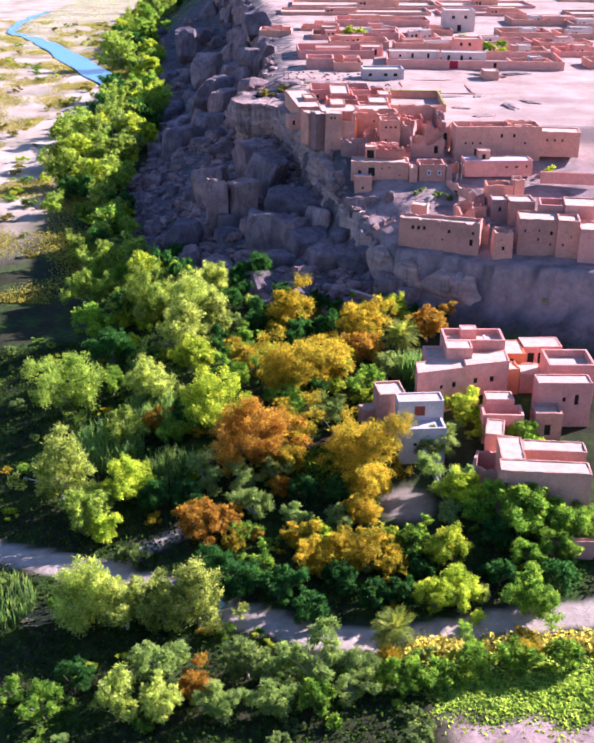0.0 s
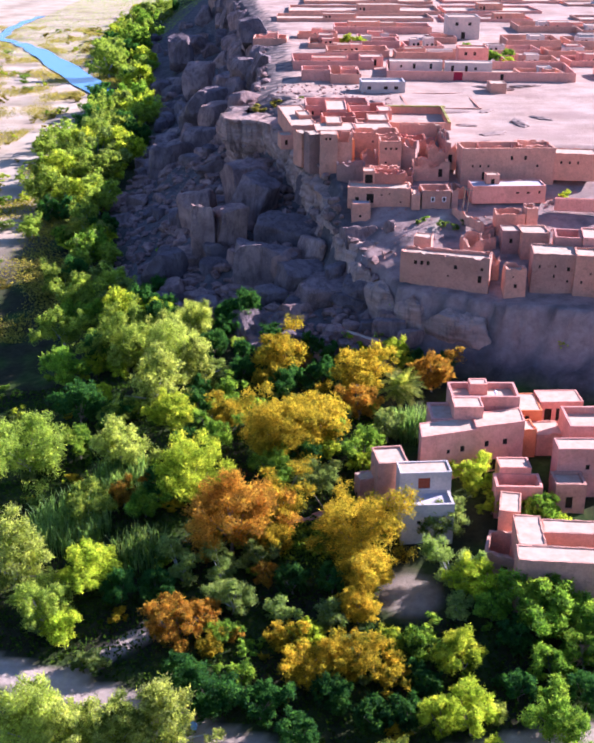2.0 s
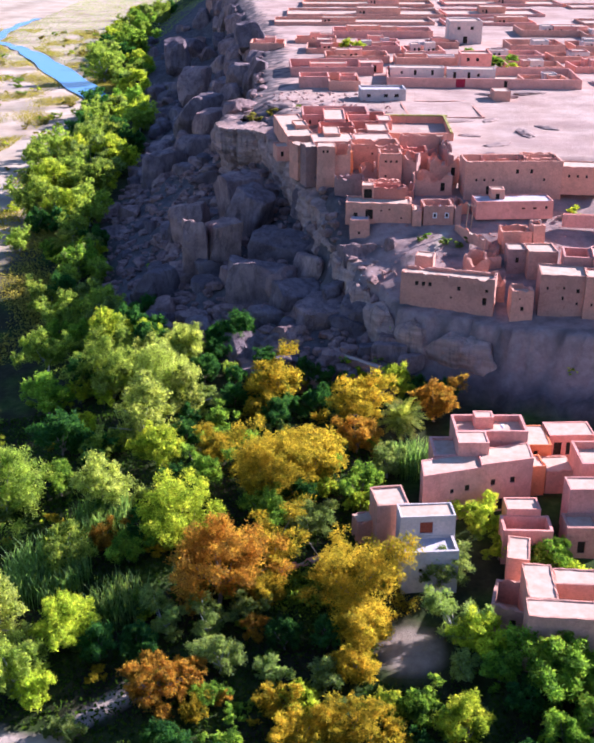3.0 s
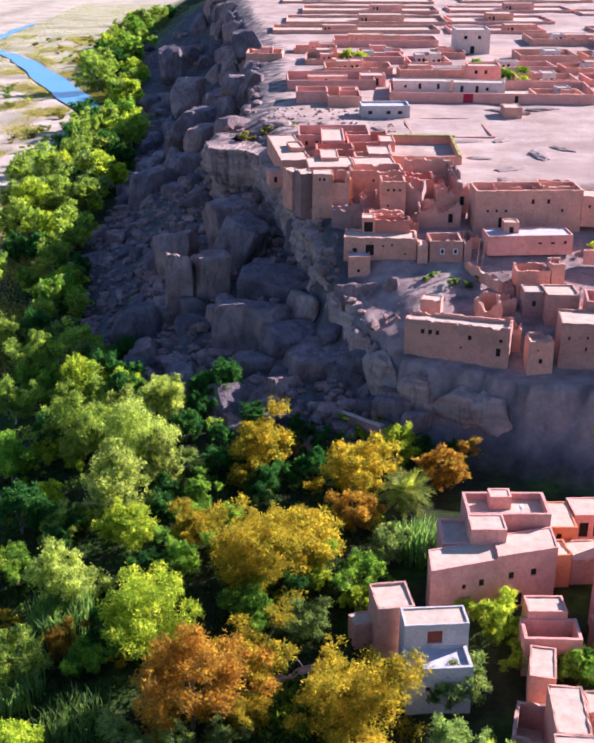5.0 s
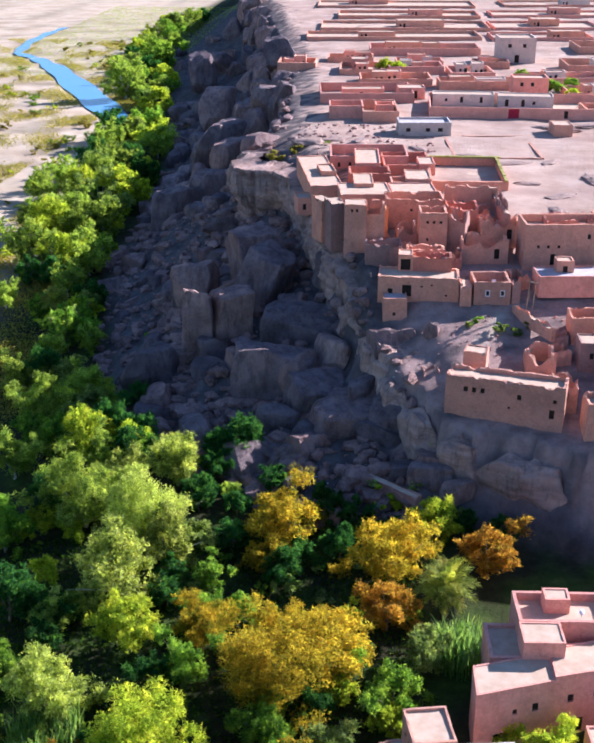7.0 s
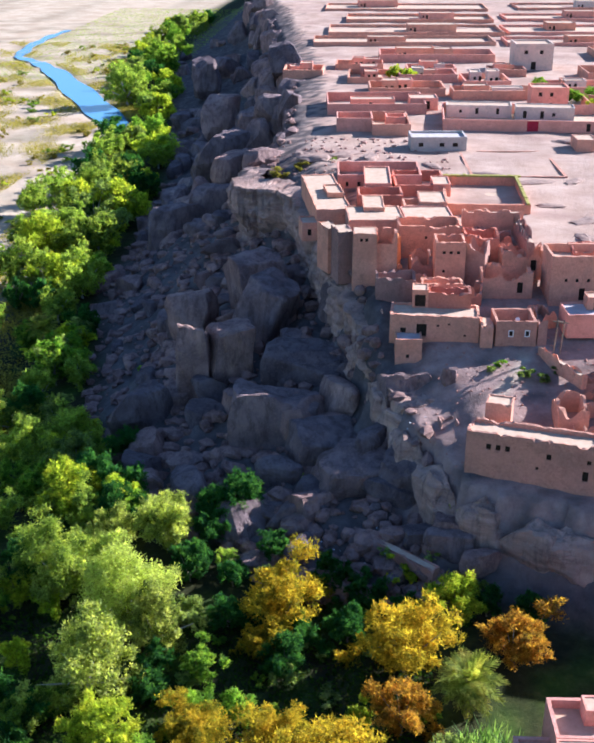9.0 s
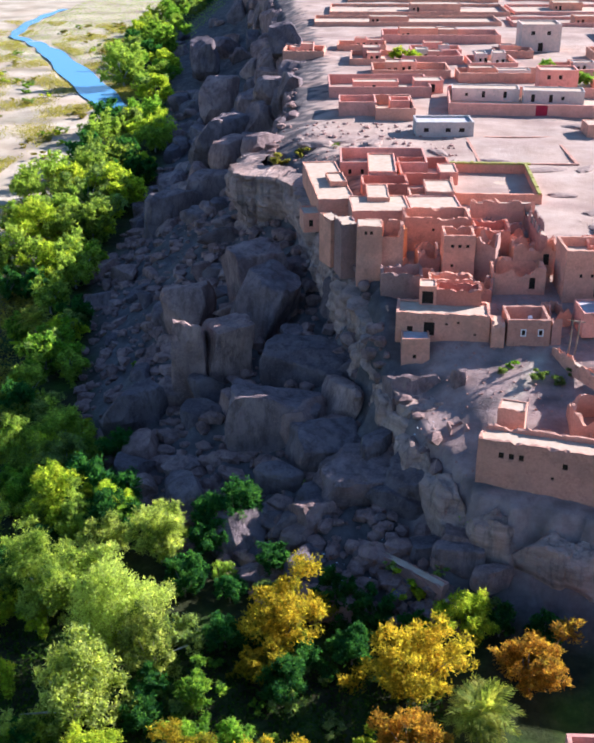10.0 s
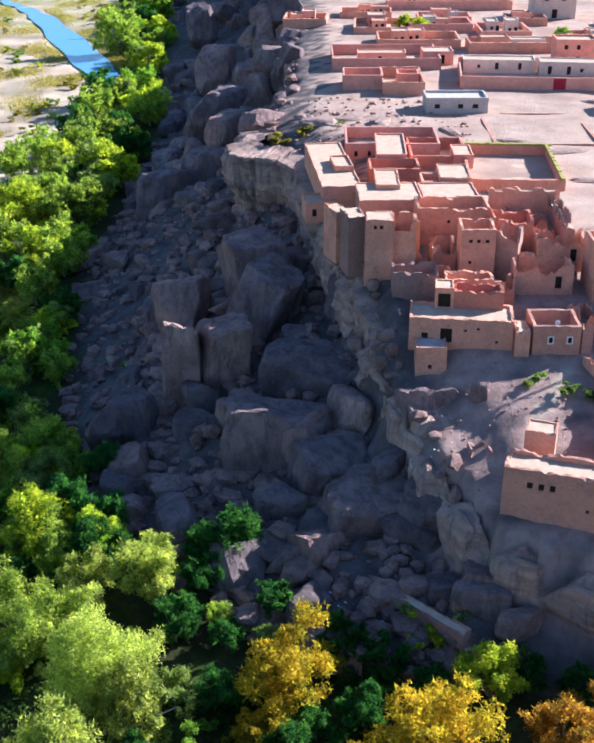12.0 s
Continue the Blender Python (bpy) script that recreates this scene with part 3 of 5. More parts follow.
def house(x, y, z, wide, deep, high, rz=5.0, front=(), left=(), right=(), mat=None, roof=ROOF, parapet=0.45, ruin=0.0, taper=0.0, label="", name="house", thick=0.4, inner=None, group="village houses", skew=0.0):
    """A flat-roofed earthen house; x, y is its front left corner. Openings: (along, up, width, height, kind)."""
    mat = mat or MUD
    home = thing(name, pose(x, y, z, 0, 0, rz), label or "flat-roofed earthen house with low parapet", "house", group)
    bm = bmesh.new()
    X, Y = Vector((1, 0, 0)), Vector((0, 1, 0))
    sides = [(Vector((0, 0, 0)), X, -Y, wide, front), (Vector((wide, 0, 0)), Y, X, deep, right), (Vector((wide, deep, 0)), -X, Y, wide, ()), (Vector((0, deep, 0)), -Y, -X, deep, left)]
    step = 0.45 if ruin > 0.2 else 0.9
    for o, u, n, length, holes in sides:
        wall_face(bm, o, u, n, length, high, [h[:4] for h in holes], step=step)
    t = min(thick if parapet > 0.3 else 0.24, wide * 0.2, deep * 0.2)
    base = inner if inner is not None else high - parapet
    for o, u, n, length, _ in sides:
        cols = max(2, int(length / step) + 1)
        rows = [[], [], []]
        for a in np.linspace(0, 1, cols):
            outer = o + u * length * a
            inside = o + u * (t + (length - 2 * t) * a) - n * t
            rows[0].append(bm.verts.new((outer.x, outer.y, high)))
            rows[1].append(bm.verts.new((inside.x, inside.y, high)))
            rows[2].append(bm.verts.new((inside.x, inside.y, base)))
        for k in range(2):
            for i in range(cols - 1):
                bm.faces.new((rows[k][i], rows[k][i + 1], rows[k + 1][i + 1], rows[k + 1][i]))
    bmesh.ops.remove_doubles(bm, verts=bm.verts, dist=0.002)
    seed = Vector((x * 0.7, y * 0.7, 0))
    for v in bm.verts:
        c = v.co.copy()
        if c.z > high - 0.01:
            v.co.z += noise.noise(Vector((c.x, c.y, 0)) * 1.6 + seed) * (0.05 if mat in (PINK, WHITE, ORANGE_GLOW) else 0.17)
            if ruin:
                lost = ruin * max(0.0, noise.fractal(Vector((c.x * 0.42, c.y * 0.42, 0)) + seed, 0.8, 2.2, 4) * 1.4 + 0.35)
                v.co.z -= 0.6 * lost + 0.3 * round(lost * 1.6) / 1.6 + min(1, ruin) * 0.3 * abs(noise.noise(Vector((c.x * 2.1, c.y * 2.1, 3)) + seed))
        if taper:
            k = 1 - taper * c.z / high
            v.co.x, v.co.y = wide / 2 + (v.co.x - wide / 2) * k, deep / 2 + (v.co.y - deep / 2) * k
        v.co.x += skew * c.y
        v.co += Vector((noise.noise(c * 0.8 + seed), noise.noise(c * 0.8 + seed + Vector((9, 0, 0))), 0)) * 0.05
    part("wall", bm, mat, home)
    bm = bmesh.new()
    e = t * 0.6 + taper * min(wide, deep) * 0.3
    nx2, ny2 = max(2, int(wide / 1.5)), max(2, int(deep / 1.5))
    g = [[bm.verts.new((skew * (e + (deep - 2 * e) * j / ny2) + e + (wide - 2 * e) * i / nx2, e + (deep - 2 * e) * j / ny2, base + 0.02 + 0.05 * noise.noise(Vector((i, j, x))))) for i in range(nx2 + 1)] for j in range(ny2 + 1)]
    for j in range(ny2):
        for i in range(nx2):
            bm.faces.new((g[j][i], g[j][i + 1], g[j + 1][i + 1], g[j + 1][i]))
    part("roof" if inner is None else "court_floor", bm, roof, home)
    for o, u, n, length, holes in sides:
        for a, b, w, h, *kind in holes:
            k = 1 - taper * (b + h / 2) / high
            place = o + u * (a + w / 2) - n * 0.2 + Vector((0, 0, b))
            place = Vector((wide / 2 + (place.x - wide / 2) * k, deep / 2 + (place.y - deep / 2) * k, place.z))
            place.x += skew * place.y
            kind = kind[0] if kind else ("door" if h > 1.5 else "window")
            bm = bmesh.new()
            add_box(bm, -w / 2 - 0.03, 0, -0.02, w / 2 + 0.03, 0.06, h + 0.02)
            ob = part("door" if "door" in kind or "gate" in kind else "window", bm, {"gate": GATE_RED, "shutter": SHUTTER, "reddoor": SHUTTER}.get(kind, DARK), home)
            ob.matrix_basis = Matrix.Translation(place) @ Matrix.Rotation(math.atan2(u.y, u.x), 4, "Z")
            if kind == "shutter":
                bm = bmesh.new()
                for s in (-0.5, 0.0, 0.5):
                    add_box(bm, s * w - 0.05, -0.05, 0, s * w + 0.05, 0, h)
                part("shutter_frame", bm, SHUTTER, ob)
            if kind == "whitewin":
                bm = bmesh.new()
                for q0, q1, q2, q3 in ((-w / 2 - 0.14, -0.14, -w / 2, h + 0.14), (w / 2, -0.14, w / 2 + 0.14, h + 0.14), (-w / 2, h, w / 2, h + 0.14), (-w / 2, -0.14, w / 2, 0)):
                    add_box(bm, q0, -0.24, q1, q2, -0.19, q3)
                part("window_frame", bm, FRAME_WHITE, ob, "white painted window surround")
    return home


def row(count, first, step, up, w=0.55, h=0.75, kind="window"):
    return [(first + step * k, up, w, h, kind) for k in range(count)]


# houses among the trees
house(5.9, -30.9, 6.3, 7.3, 4.2, 6.7, 8, mat=WHITE, roof=ROOF_GREY, label="pale rendered lower storey with roof terrace", front=[(2.2, 3.6, 0.5, 0.6)])
house(5.6, -27.0, 8.0, 7.3, 3.4, 7.9, 8, mat=WHITE, label="pale upper room with red double shutters", parapet=0.2, front=[(2.6, 5.3, 1.7, 1.7, "shutter")])
house(2.6, -23.4, 8.0, 4.4, 5.0, 7.4, 12, mat=MUD, label="small weathered house with crumbling roof", left=[(1.5, 5.2, 0.6, 0.8)], parapet=0.3)
house(8.9, -17.3, 8.6, 8.8, 4.4, 8.1, 21, mat=PINK, label="pink rendered house with flat bright roof", parapet=0.12, skew=0.34, front=[(6.4, 4.6, 0.7, 1.0), (4.2, 4.6, 0.5, 0.7), (2.2, 0.6, 0.9, 1.9, "door")])
house(17.1, -14.0, 8.6, 8.0, 4.6, 8.4, 19, mat=PINK, label="pink rendered house joined to its neighbour", parapet=0.12, skew=0.3, front=[(1.6, 4.8, 0.7, 1.0), (4.6, 4.8, 0.7, 1.0), (2.8, 0.6, 0.9, 1.9, "door")])
house(10.6, -11.0, 8.8, 4.0, 6.0, 7.8, 4, mat=PINK, label="low pink wing with roof terrace", front=[(3.0, 5.4, 0.6, 1.2)])
house(14.0, -11.0, 8.8, 4.4, 3.6, 10.0, 4, mat=PINK, label="pink stair tower above the roof terrace", parapet=0.12, front=[(2.6, 6.0, 0.6, 0.9)])
house(13.8, -7.2, 8.8, 10.6, 5.6, 9.9, 4, mat=PINK, roof=ROOF, parapet=1.0, label="pink house with parapet round a roof terrace", front=[(7.4, 6.6, 0.6, 0.8)])
house(16.8, -4.2, 17.6, 2.8, 2.2, 2.0, 4, mat=PINK, parapet=0.12, label="small pink room on the roof terrace")
house(18.2, -10.6, 14.0, 6.0, 3.0, 2.4, 8, mat=PINK, inner=1.0, roof=ROOF_GREY, label="walled roof terrace of the pink house")
house(24.4, -3.6, 9.0, 4.2, 6.6, 6.0, 4, mat=ORANGE_GLOW, label="earthen house with orange bounce glow painted on", parapet=0.12, front=[(1.5, 4.2, 0.7, 0.8)])
house(25.0, -9.4, 9.0, 2.0, 3.6, 5.6, 10, mat=ORANGE_GLOW, label="narrow wall block with orange bounce glow painted on", parapet=0.3, ruin=0.5)
house(28.6, -0.6, 9.0, 7.0, 4.6, 6.2, 6, mat=PINK, label="earthen house with shaded portico", parapet=0.12, front=[(0.8, 2.8, 1.2, 2.2, "door"), (2.7, 2.8, 1.2, 2.2, "door"), (4.6, 2.8, 1.2, 2.2, "door")])
house(27.2, -8.4, 8.8, 4.4, 4.6, 4.6, 8, mat=MUD, label="low earthen house with broken roof edge", parapet=0.3, ruin=0.5)
house(31.4, -11.8, 8.8, 8.0, 7.0, 7.8, 4, mat=PINK, parapet=1.2, roof=ROOF, label="pink house with walled roof terrace")
house(28.6, -19.0, 8.4, 9.0, 3.6, 8.0, 4, mat=PINK, parapet=0.2, label="long pink house with dark doorway", front=[(4.2, 4.6, 0.6, 0.8), (6.2, 4.0, 0.7, 1.9, "door")])
house(28.0, -23.0, 7.6, 4.4, 4.0, 5.2, 4, mat=MUD, parapet=0.5, label="earthen annex beside the lane", front=[(1.6, 1.2, 1.0, 1.9, "door")])
house(20.2, -20.4, 8.0, 4.6, 3.2, 5.8, 4, mat=PINK, parapet=0.2, label="low pink house beside a walled yard")
house(19.4, -24.2, 7.2, 6.6, 4.0, 5.6, 2, mat=PINK, inner=2.6, roof=ROOF_GREY, label="walled roof yard with pale floor")
house(19.2, -30.2, 6.6, 2.9, 5.4, 5.9, -8, mat=MUD, parapet=0.15, label="narrow earthen shed beside the court")
house(16.6, -37.6, 5.4, 4.4, 6.2, 5.2, -12, mat=MUD, inner=1.5, label="roofless earthen pen with crumbling wall", ruin=0.6, front=[(2.4, 1.4, 0.8, 1.9, "door")])
COURT = "courtyard house with broad flat roofs"
house(20.2, -43.6, 5.4, 13.0, 3.6, 8.0, -1, mat=MUD, parapet=0.15, label=COURT)
house(20.6, -40.0, 5.4, 3.6, 7.4, 8.0, -1, mat=MUD, parapet=0.15, label=COURT)
house(24.4, -36.2, 5.4, 9.4, 3.4, 7.6, -1, mat=MUD, parapet=0.15, label=COURT)
house(26.2, -51.6, 3.2, 12.0, 0.9, 3.6, 3, mat=MUD, inner=3.2, label="low earthen garden wall", name="garden_wall")
house(-15.5, -31.8, 4.6, 18.0, 0.7, 3.4, 32, mat=MUD, inner=3.0, ruin=0.5, label="long earthen garden wall among the trees", name="garden_wall")
house(0.0, -21.5, 6.9, 3.0, 2.4, 4.6, 20, mat=MUD, parapet=0.1, ruin=0.4, label="small ruined hut between the trees")

house(-5.6, 32.8, 11.6, 10.6, 1.4, 2.2, -38, mat=MUD_DARK, inner=2.0, ruin=0.8, label="worn earthen wall running down the slope foot", name="garden_wall")
house(3.0, 25.8, 9.6, 10.2, 1.3, 2.4, 23, mat=MUD_DARK, inner=2.2, ruin=0.9, label="worn earthen wall rising along the slope foot", name="garden_wall")

# the ruined fort on the slope
house(6.4, 37.0, 21.0, 16.8, 4.2, 7.2, -12, mat=MUD, ruin=0.5, inner=6.5, label="long ruined earthen house with small windows",
      front=[(2.6, 4.8, 0.6, 0.8), (3.8, 4.8, 0.6, 0.8), (5.0, 4.8, 0.6, 0.8), (10.2, 4.5, 0.6, 0.8), (9.0, 2.9, 0.35, 0.4), (15.2, 4.6, 0.5, 0.6), (14.8, 2.2, 0.7, 1.4)])
house(9.0, 43.0, 23.0, 3.4, 2.8, 6.4, -12, mat=MUD, parapet=0.2, ruin=0.3, label="small room standing on the ruined roof")
house(18.6, 43.0, 22.6, 4.0, 6.0, 6.4, 2, mat=MUD, ruin=2.2, inner=1.0, label="roofless earthen ruin with jagged walls")
house(20.0, 38.0, 22.0, 5.2, 4.6, 5.0, -6, mat=MUD, ruin=2.6, inner=1.0, label="collapsed earthen room with broken walls", group="fort ruins")
house(25.6, 31.4, 18.6, 4.0, 4.4, 8.4, 2, mat=MUD, taper=0.06, ruin=0.8, parapet=1.0, label="tapering earthen corner tower", front=[(1.7, 4.6, 0.6, 0.8), (1.3, 6.6, 0.3, 0.35)])
house(30.6, 33.4, 20.0, 8.2, 6.6, 9.4, -3, mat=MUD, taper=0.02, parapet=0.3, label="tall plain earthen fort house", front=[(1.2, 6.6, 0.35, 0.6), (4.0, 4.8, 0.35, 0.7), (4.1, 6.8, 0.35, 0.5), (6.4, 6.2, 0.6, 0.8), (6.5, 4.0, 0.4, 0.5)])
house(38.2, 32.0, 19.6, 4.6, 6.0, 10.0, -5, mat=MUD, taper=0.05, parapet=0.4, label="broad earthen tower of the fort", front=[(1.2, 4.6, 0.4, 0.6), (2.8, 6.4, 0.3, 0.4)])
house(42.5, 30.0, 20.5, 9.0, 7.0, 8.0, -5, mat=PINK, parapet=0.4, label="pink earthen house beside the fort")
house(26.4, 46.6, 23.8, 3.4, 4.0, 6.0, 2, mat=MUD_DARK, parapet=0.2, label="dark earthen block inside the fort", front=[(1.5, 3.4, 0.6, 1.0)])
house(30.0, 44.8, 23.8, 5.4, 5.4, 6.2, 4, mat=MUD, parapet=0.3, label="earthen house with flat roof inside the fort")
house(26.0, 53.0, 25.8, 5.6, 5.0, 5.6, 4, mat=MUD, inner=1.5, ruin=0.7, label="roofless fort room with red inner walls")
house(31.8, 53.4, 26.0, 2.2, 4.4, 6.6, 4, mat=MUD, ruin=0.6, inner=2, label="thin remnant of an earthen tower")
house(35.6, 40.4, 24.0, 5.0, 6.0, 6.6, -5, mat=PINK, inner=3.0, label="roofless pink earthen fort house")
house(40.6, 39.0, 24.0, 8.0, 7.0, 7.0, -5, mat=PINK, parapet=0.3, label="pink earthen house of the fort")
# houses on the lane
house(20.0, 74.6, 31.6, 20.4, 7.0, 8.2, 6, mat=MUD, parapet=0.5, inner=6.8, label="long earthen house above the lane", front=[(2.2, 4.0, 0.45, 0.55), (3.9, 4.0, 0.45, 0.55), (5.7, 4.0, 0.45, 0.55), (10.6, 5.6, 0.6, 0.9), (13.6, 5.6, 0.6, 0.9), (16.4, 4.0, 0.5, 0.6), (4.6, 1.0, 0.9, 2.0, "door")])
house(24.0, 78.5, 36.0, 8.0, 5.5, 3.6, 8, mat=RED, inner=1.4, ruin=0.7, label="roofless red earthen rooms")
house(33.0, 79.5, 36.0, 7.0, 5.5, 3.8, 8, mat=MUD, inner=1.4, ruin=0.4, label="roofless earthen rooms behind the lane")
house(40.2, 76.6, 32.8, 9.0, 5.5, 5.9, -4, mat=MUD, parapet=0.2, label="earthen house with bright flat roof", front=[(1.2, 3.6, 0.45, 0.6), (3.0, 3.6, 0.45, 0.6), (4.8, 3.6, 0.45, 0.6)])
house(21.8, 64.6, 30.3, 15.6, 5.6, 3.7, 7, mat=PINK, parapet=0.25, roof=ROOF_GREY, label="low pink house with pale grey roof", front=[(9.2, 2.0, 0.8, 0.4), (11.5, 2.0, 0.8, 0.4), (14.0, 2.0, 0.5, 0.6)])
house(24.8, 67.6, 30.6, 2.8, 2.6, 5.2, 5, mat=MUD, parapet=0.2, label="small earthen stair house", front=[(1.0, 2.4, 0.8, 1.9, "door")])
house(38.8, 63.0, 29.6, 12.0, 1.0, 2.6, -5, mat=PINK, inner=2.3, label="low pink earthen wall along the lane", name="garden_wall")
house(17.4, 61.0, 28.0, 11.0, 0.8, 2.4, -62, mat=MUD, ruin=1.2, inner=1.8, label="crumbling earthen wall down the slope", name="garden_wall")
house(8.0, 46.5, 23.0, 8.4, 0.7, 2.2, -4, mat=MUD_DARK, ruin=1.0, inner=1.8, label="low crumbling wall behind the long house", name="garden_wall")
# the cliff houses
TOWER = [(1.1, 8.2, 0.45, 0.55), (2.0, 8.2, 0.45, 0.55)]
house(-10.9, 76.4, 32.4, 3.9, 4.2, 9.6, 5, mat=MUD, taper=0.05, parapet=0.15, ruin=0.3, label="square earthen watchtower on the cliff edge", front=TOWER, name="watchtower")
house(-7.3, 77.6, 33.2, 3.4, 3.6, 8.6, 5, mat=MUD, ruin=4.5, inner=1.5, label="broken earthen wall beside the watchtower")
house(-13.4, 79.2, 32.5, 2.6, 4.6, 9.0, 20, mat=MUD_DARK, ruin=1.2, parapet=0.3, label="weathered earthen bastion on the rim")
house(-15.4, 83.0, 33.0, 2.2, 4.2, 8.0, 30, mat=MUD, ruin=1.0, parapet=0.3, label="weathered earthen bastion on the rim")
house(-6.9, 71.4, 31.0, 6.2, 4.4, 5.6, 4, mat=MUD_DARK, ruin=0.8, inner=2.0, label="roofless earthen enclosure under the tower")
house(0.2, 71.0, 31.4, 6.4, 3.4, 4.6, 4, mat=MUD, ruin=0.6, inner=2.0, label="roofless earthen room below the tower", group="ruins")
house(-4.4, 63.0, 26.0, 13.2, 5.4, 7.8, -1, mat=MUD, parapet=0.35, ruin=0.25, label="earthen cliff house with flat roof", front=[(1.6, 4.0, 0.8, 1.7, "door"), (7.0, 6.0, 0.35, 0.35), (8.6, 6.3, 0.35, 0.35), (11.0, 4.6, 0.35, 0.35), (4.0, 4.4, 1.5, 2.0, "door")])
house(1.2, 67.0, 33.4, 6.4, 3.4, 2.6, 0, mat=RED, inner=0.5, ruin=0.5, label="low red-washed room on the roof")
house(-1.2, 67.0, 33.4, 2.4, 3.2, 2.9, 0, mat=MUD, parapet=0.2, label="small open roof shelter", front=[(0.4, 0.2, 1.6, 1.9, "door")])
house(-3.4, 59.6, 25.2, 4.0, 3.8, 5.9, 4, mat=MUD, taper=0.03, parapet=0.3, roof=ROOF_GREY, label="low earthen entrance house with dark doorway", front=[(1.0, 0.5, 1.2, 1.6, "door"), (1.6, 2.9, 0.5, 0.6)])
house(9.0, 61.6, 27.0, 1.8, 4.0, 6.2, 2, mat=MUD, ruin=1.0, parapet=0.4, label="narrow earthen buttress block")
house(11.2, 62.2, 28.2, 6.0, 5.6, 5.3, 5, mat=MUD, inner=3.4, roof=ROOF_GREY, label="earthen house with two white-framed windows", front=[(2.0, 3.0, 0.5, 0.8, "whitewin"), (4.4, 3.0, 0.5, 0.8, "whitewin"), (1.8, 0.7, 1.0, 0.8)])
house(17.4, 63.0, 28.6, 1.4, 6.0, 5.0, 12, mat=MUD_DARK, ruin=2.5, inner=1, label="crumbling earthen wall end")
house(2.2, 79.0, 31.6, 4.8, 5.0, 8.6, 4, mat=MUD, ruin=0.5, inner=3.0, label="earthen house with three small windows", front=[(1.1, 6.6, 0.5, 0.5), (2.2, 6.6, 0.5, 0.5), (3.4, 6.6, 0.5, 0.5), (1.2, 3.5, 0.45, 0.5)])
house(6.6, 80.6, 31.6, 3.6, 4.0, 8.2, -14, mat=MUD_DARK, ruin=3.2, inner=2.0, label="half-collapsed earthen wall on the slope")
house(7.0, 85.0, 34.0, 5.6, 5.0, 5.8, 3, mat=RED, ruin=0.8, inner=2.0, label="roofless red earthen room")
house(9.6, 76.0, 31.2, 8.0, 5.4, 5.2, 4, mat=MUD, ruin=1.4, inner=1.4, label="roofless earthen house with broken walls", front=[(5.6, 1.8, 0.9, 1.8, "door")])
house(13.0, 81.4, 33.4, 7.4, 5.0, 5.0, 6, mat=MUD, ruin=1.8, inner=1.4, label="ruined earthen room on the slope", front=[(4.6, 1.6, 0.9, 1.8, "door")])
house(-3.9, 88.0, 33.6, 10.6, 6.0, 6.6, 6, mat=MUD, ruin=0.5, inner=4.6, label="tall plain earthen wall of the upper village", front=[(4.4, 4.2, 0.4, 0.5), (6.6, 4.2, 0.4, 0.5)])
house(-5.4, 83.8, 33.6, 2.0, 4.0, 6.0, 10, mat=ORANGE_GLOW, ruin=2.0, inner=3.0, label="orange earthen wall corner")
house(6.8, 96.0, 35.0, 10.6, 1.0, 6.0, 6, mat=MUD, ruin=0.5, inner=5.4, label="high earthen wall with notched top")
house(17.0, 84.0, 34.0, 1.2, 14.0, 6.4, 6, mat=MUD_DARK, ruin=3.5, inner=5.0, label="steep broken earthen wall down the slope")
for x, y, z, w, d, h, rz, m in ((-1.5, 81.5, 31.4, 3.4, 4.4, 5.6, 8, MUD_DARK), (-4.6, 80.6, 31.4, 2.8, 3.2, 3.6, -8, MUD), (12.2, 86.4, 33.0, 4.6, 3.6, 5.2, 12, MUD), (9.0, 91.6, 34.0, 6.0, 3.4, 4.6, 3, MUD_DARK), (-2.2, 75.4, 31.0, 3.6, 3.0, 4.0, 14, MUD), (5.6, 74.0, 30.6, 4.0, 3.4, 4.2, -6, MUD_DARK),
                         (18.0, 67.4, 29.6, 3.0, 4.4, 3.4, 24, MUD), (3.4, 45.4, 22.4, 2.6, 2.0, 2.6, 12, MUD_DARK), (22.4, 47.4, 23.4, 3.2, 4.0, 4.4, 14, MUD), (22.0, 52.6, 25.0, 3.4, 3.0, 3.6, -12, MUD_DARK)):
    house(x, y, z, w, d, h, rz, mat=m, ruin=2.6, inner=0.8, label="crumbling roofless earthen ruin", group="ruins")
# upper village roofs
house(4.2, 109.0, 36.4, 15.6, 22.0, 2.2, 2, mat=MUD, inner=0.25, thick=0.5, roof=ROOF, label="walled sandy yard with thatched wall tops", name="yard")
house(-19.0, 101.0, 34.8, 6.4, 27.0, 4.2, 12, mat=MUD, parapet=0.2, label="long flat-roofed earthen house on the cliff edge")
house(-17.8, 110.0, 38.9, 3.2, 7.0, 0.9, 12, mat=MUD, parapet=0.3, label="raised roof of an earthen house")
house(-12.6, 92.6, 35.0, 9.6, 9.4, 4.6, 8, mat=MUD, parapet=0.2, label="flat-roofed earthen house on the cliff", left=[(2, 2, 0.5, 0.6)])
house(-10.5, 99.0, 39.4, 3.8, 8.5, 0.8, 5, mat=MUD, parapet=0.15, label="raised roof room of earthen house")
house(-3.0, 95.5, 35.0, 8.6, 8.0, 4.4, 8, mat=PINK, parapet=0.2, label="flat-roofed pink earthen village house")
house(-3.4, 104.0, 35.6, 7.4, 5.0, 3.8, 6, mat=MUD, inner=1.0, label="small courtyard with bright walls", front=[(2.0, 1.0, 0.8, 1.8, "door")])
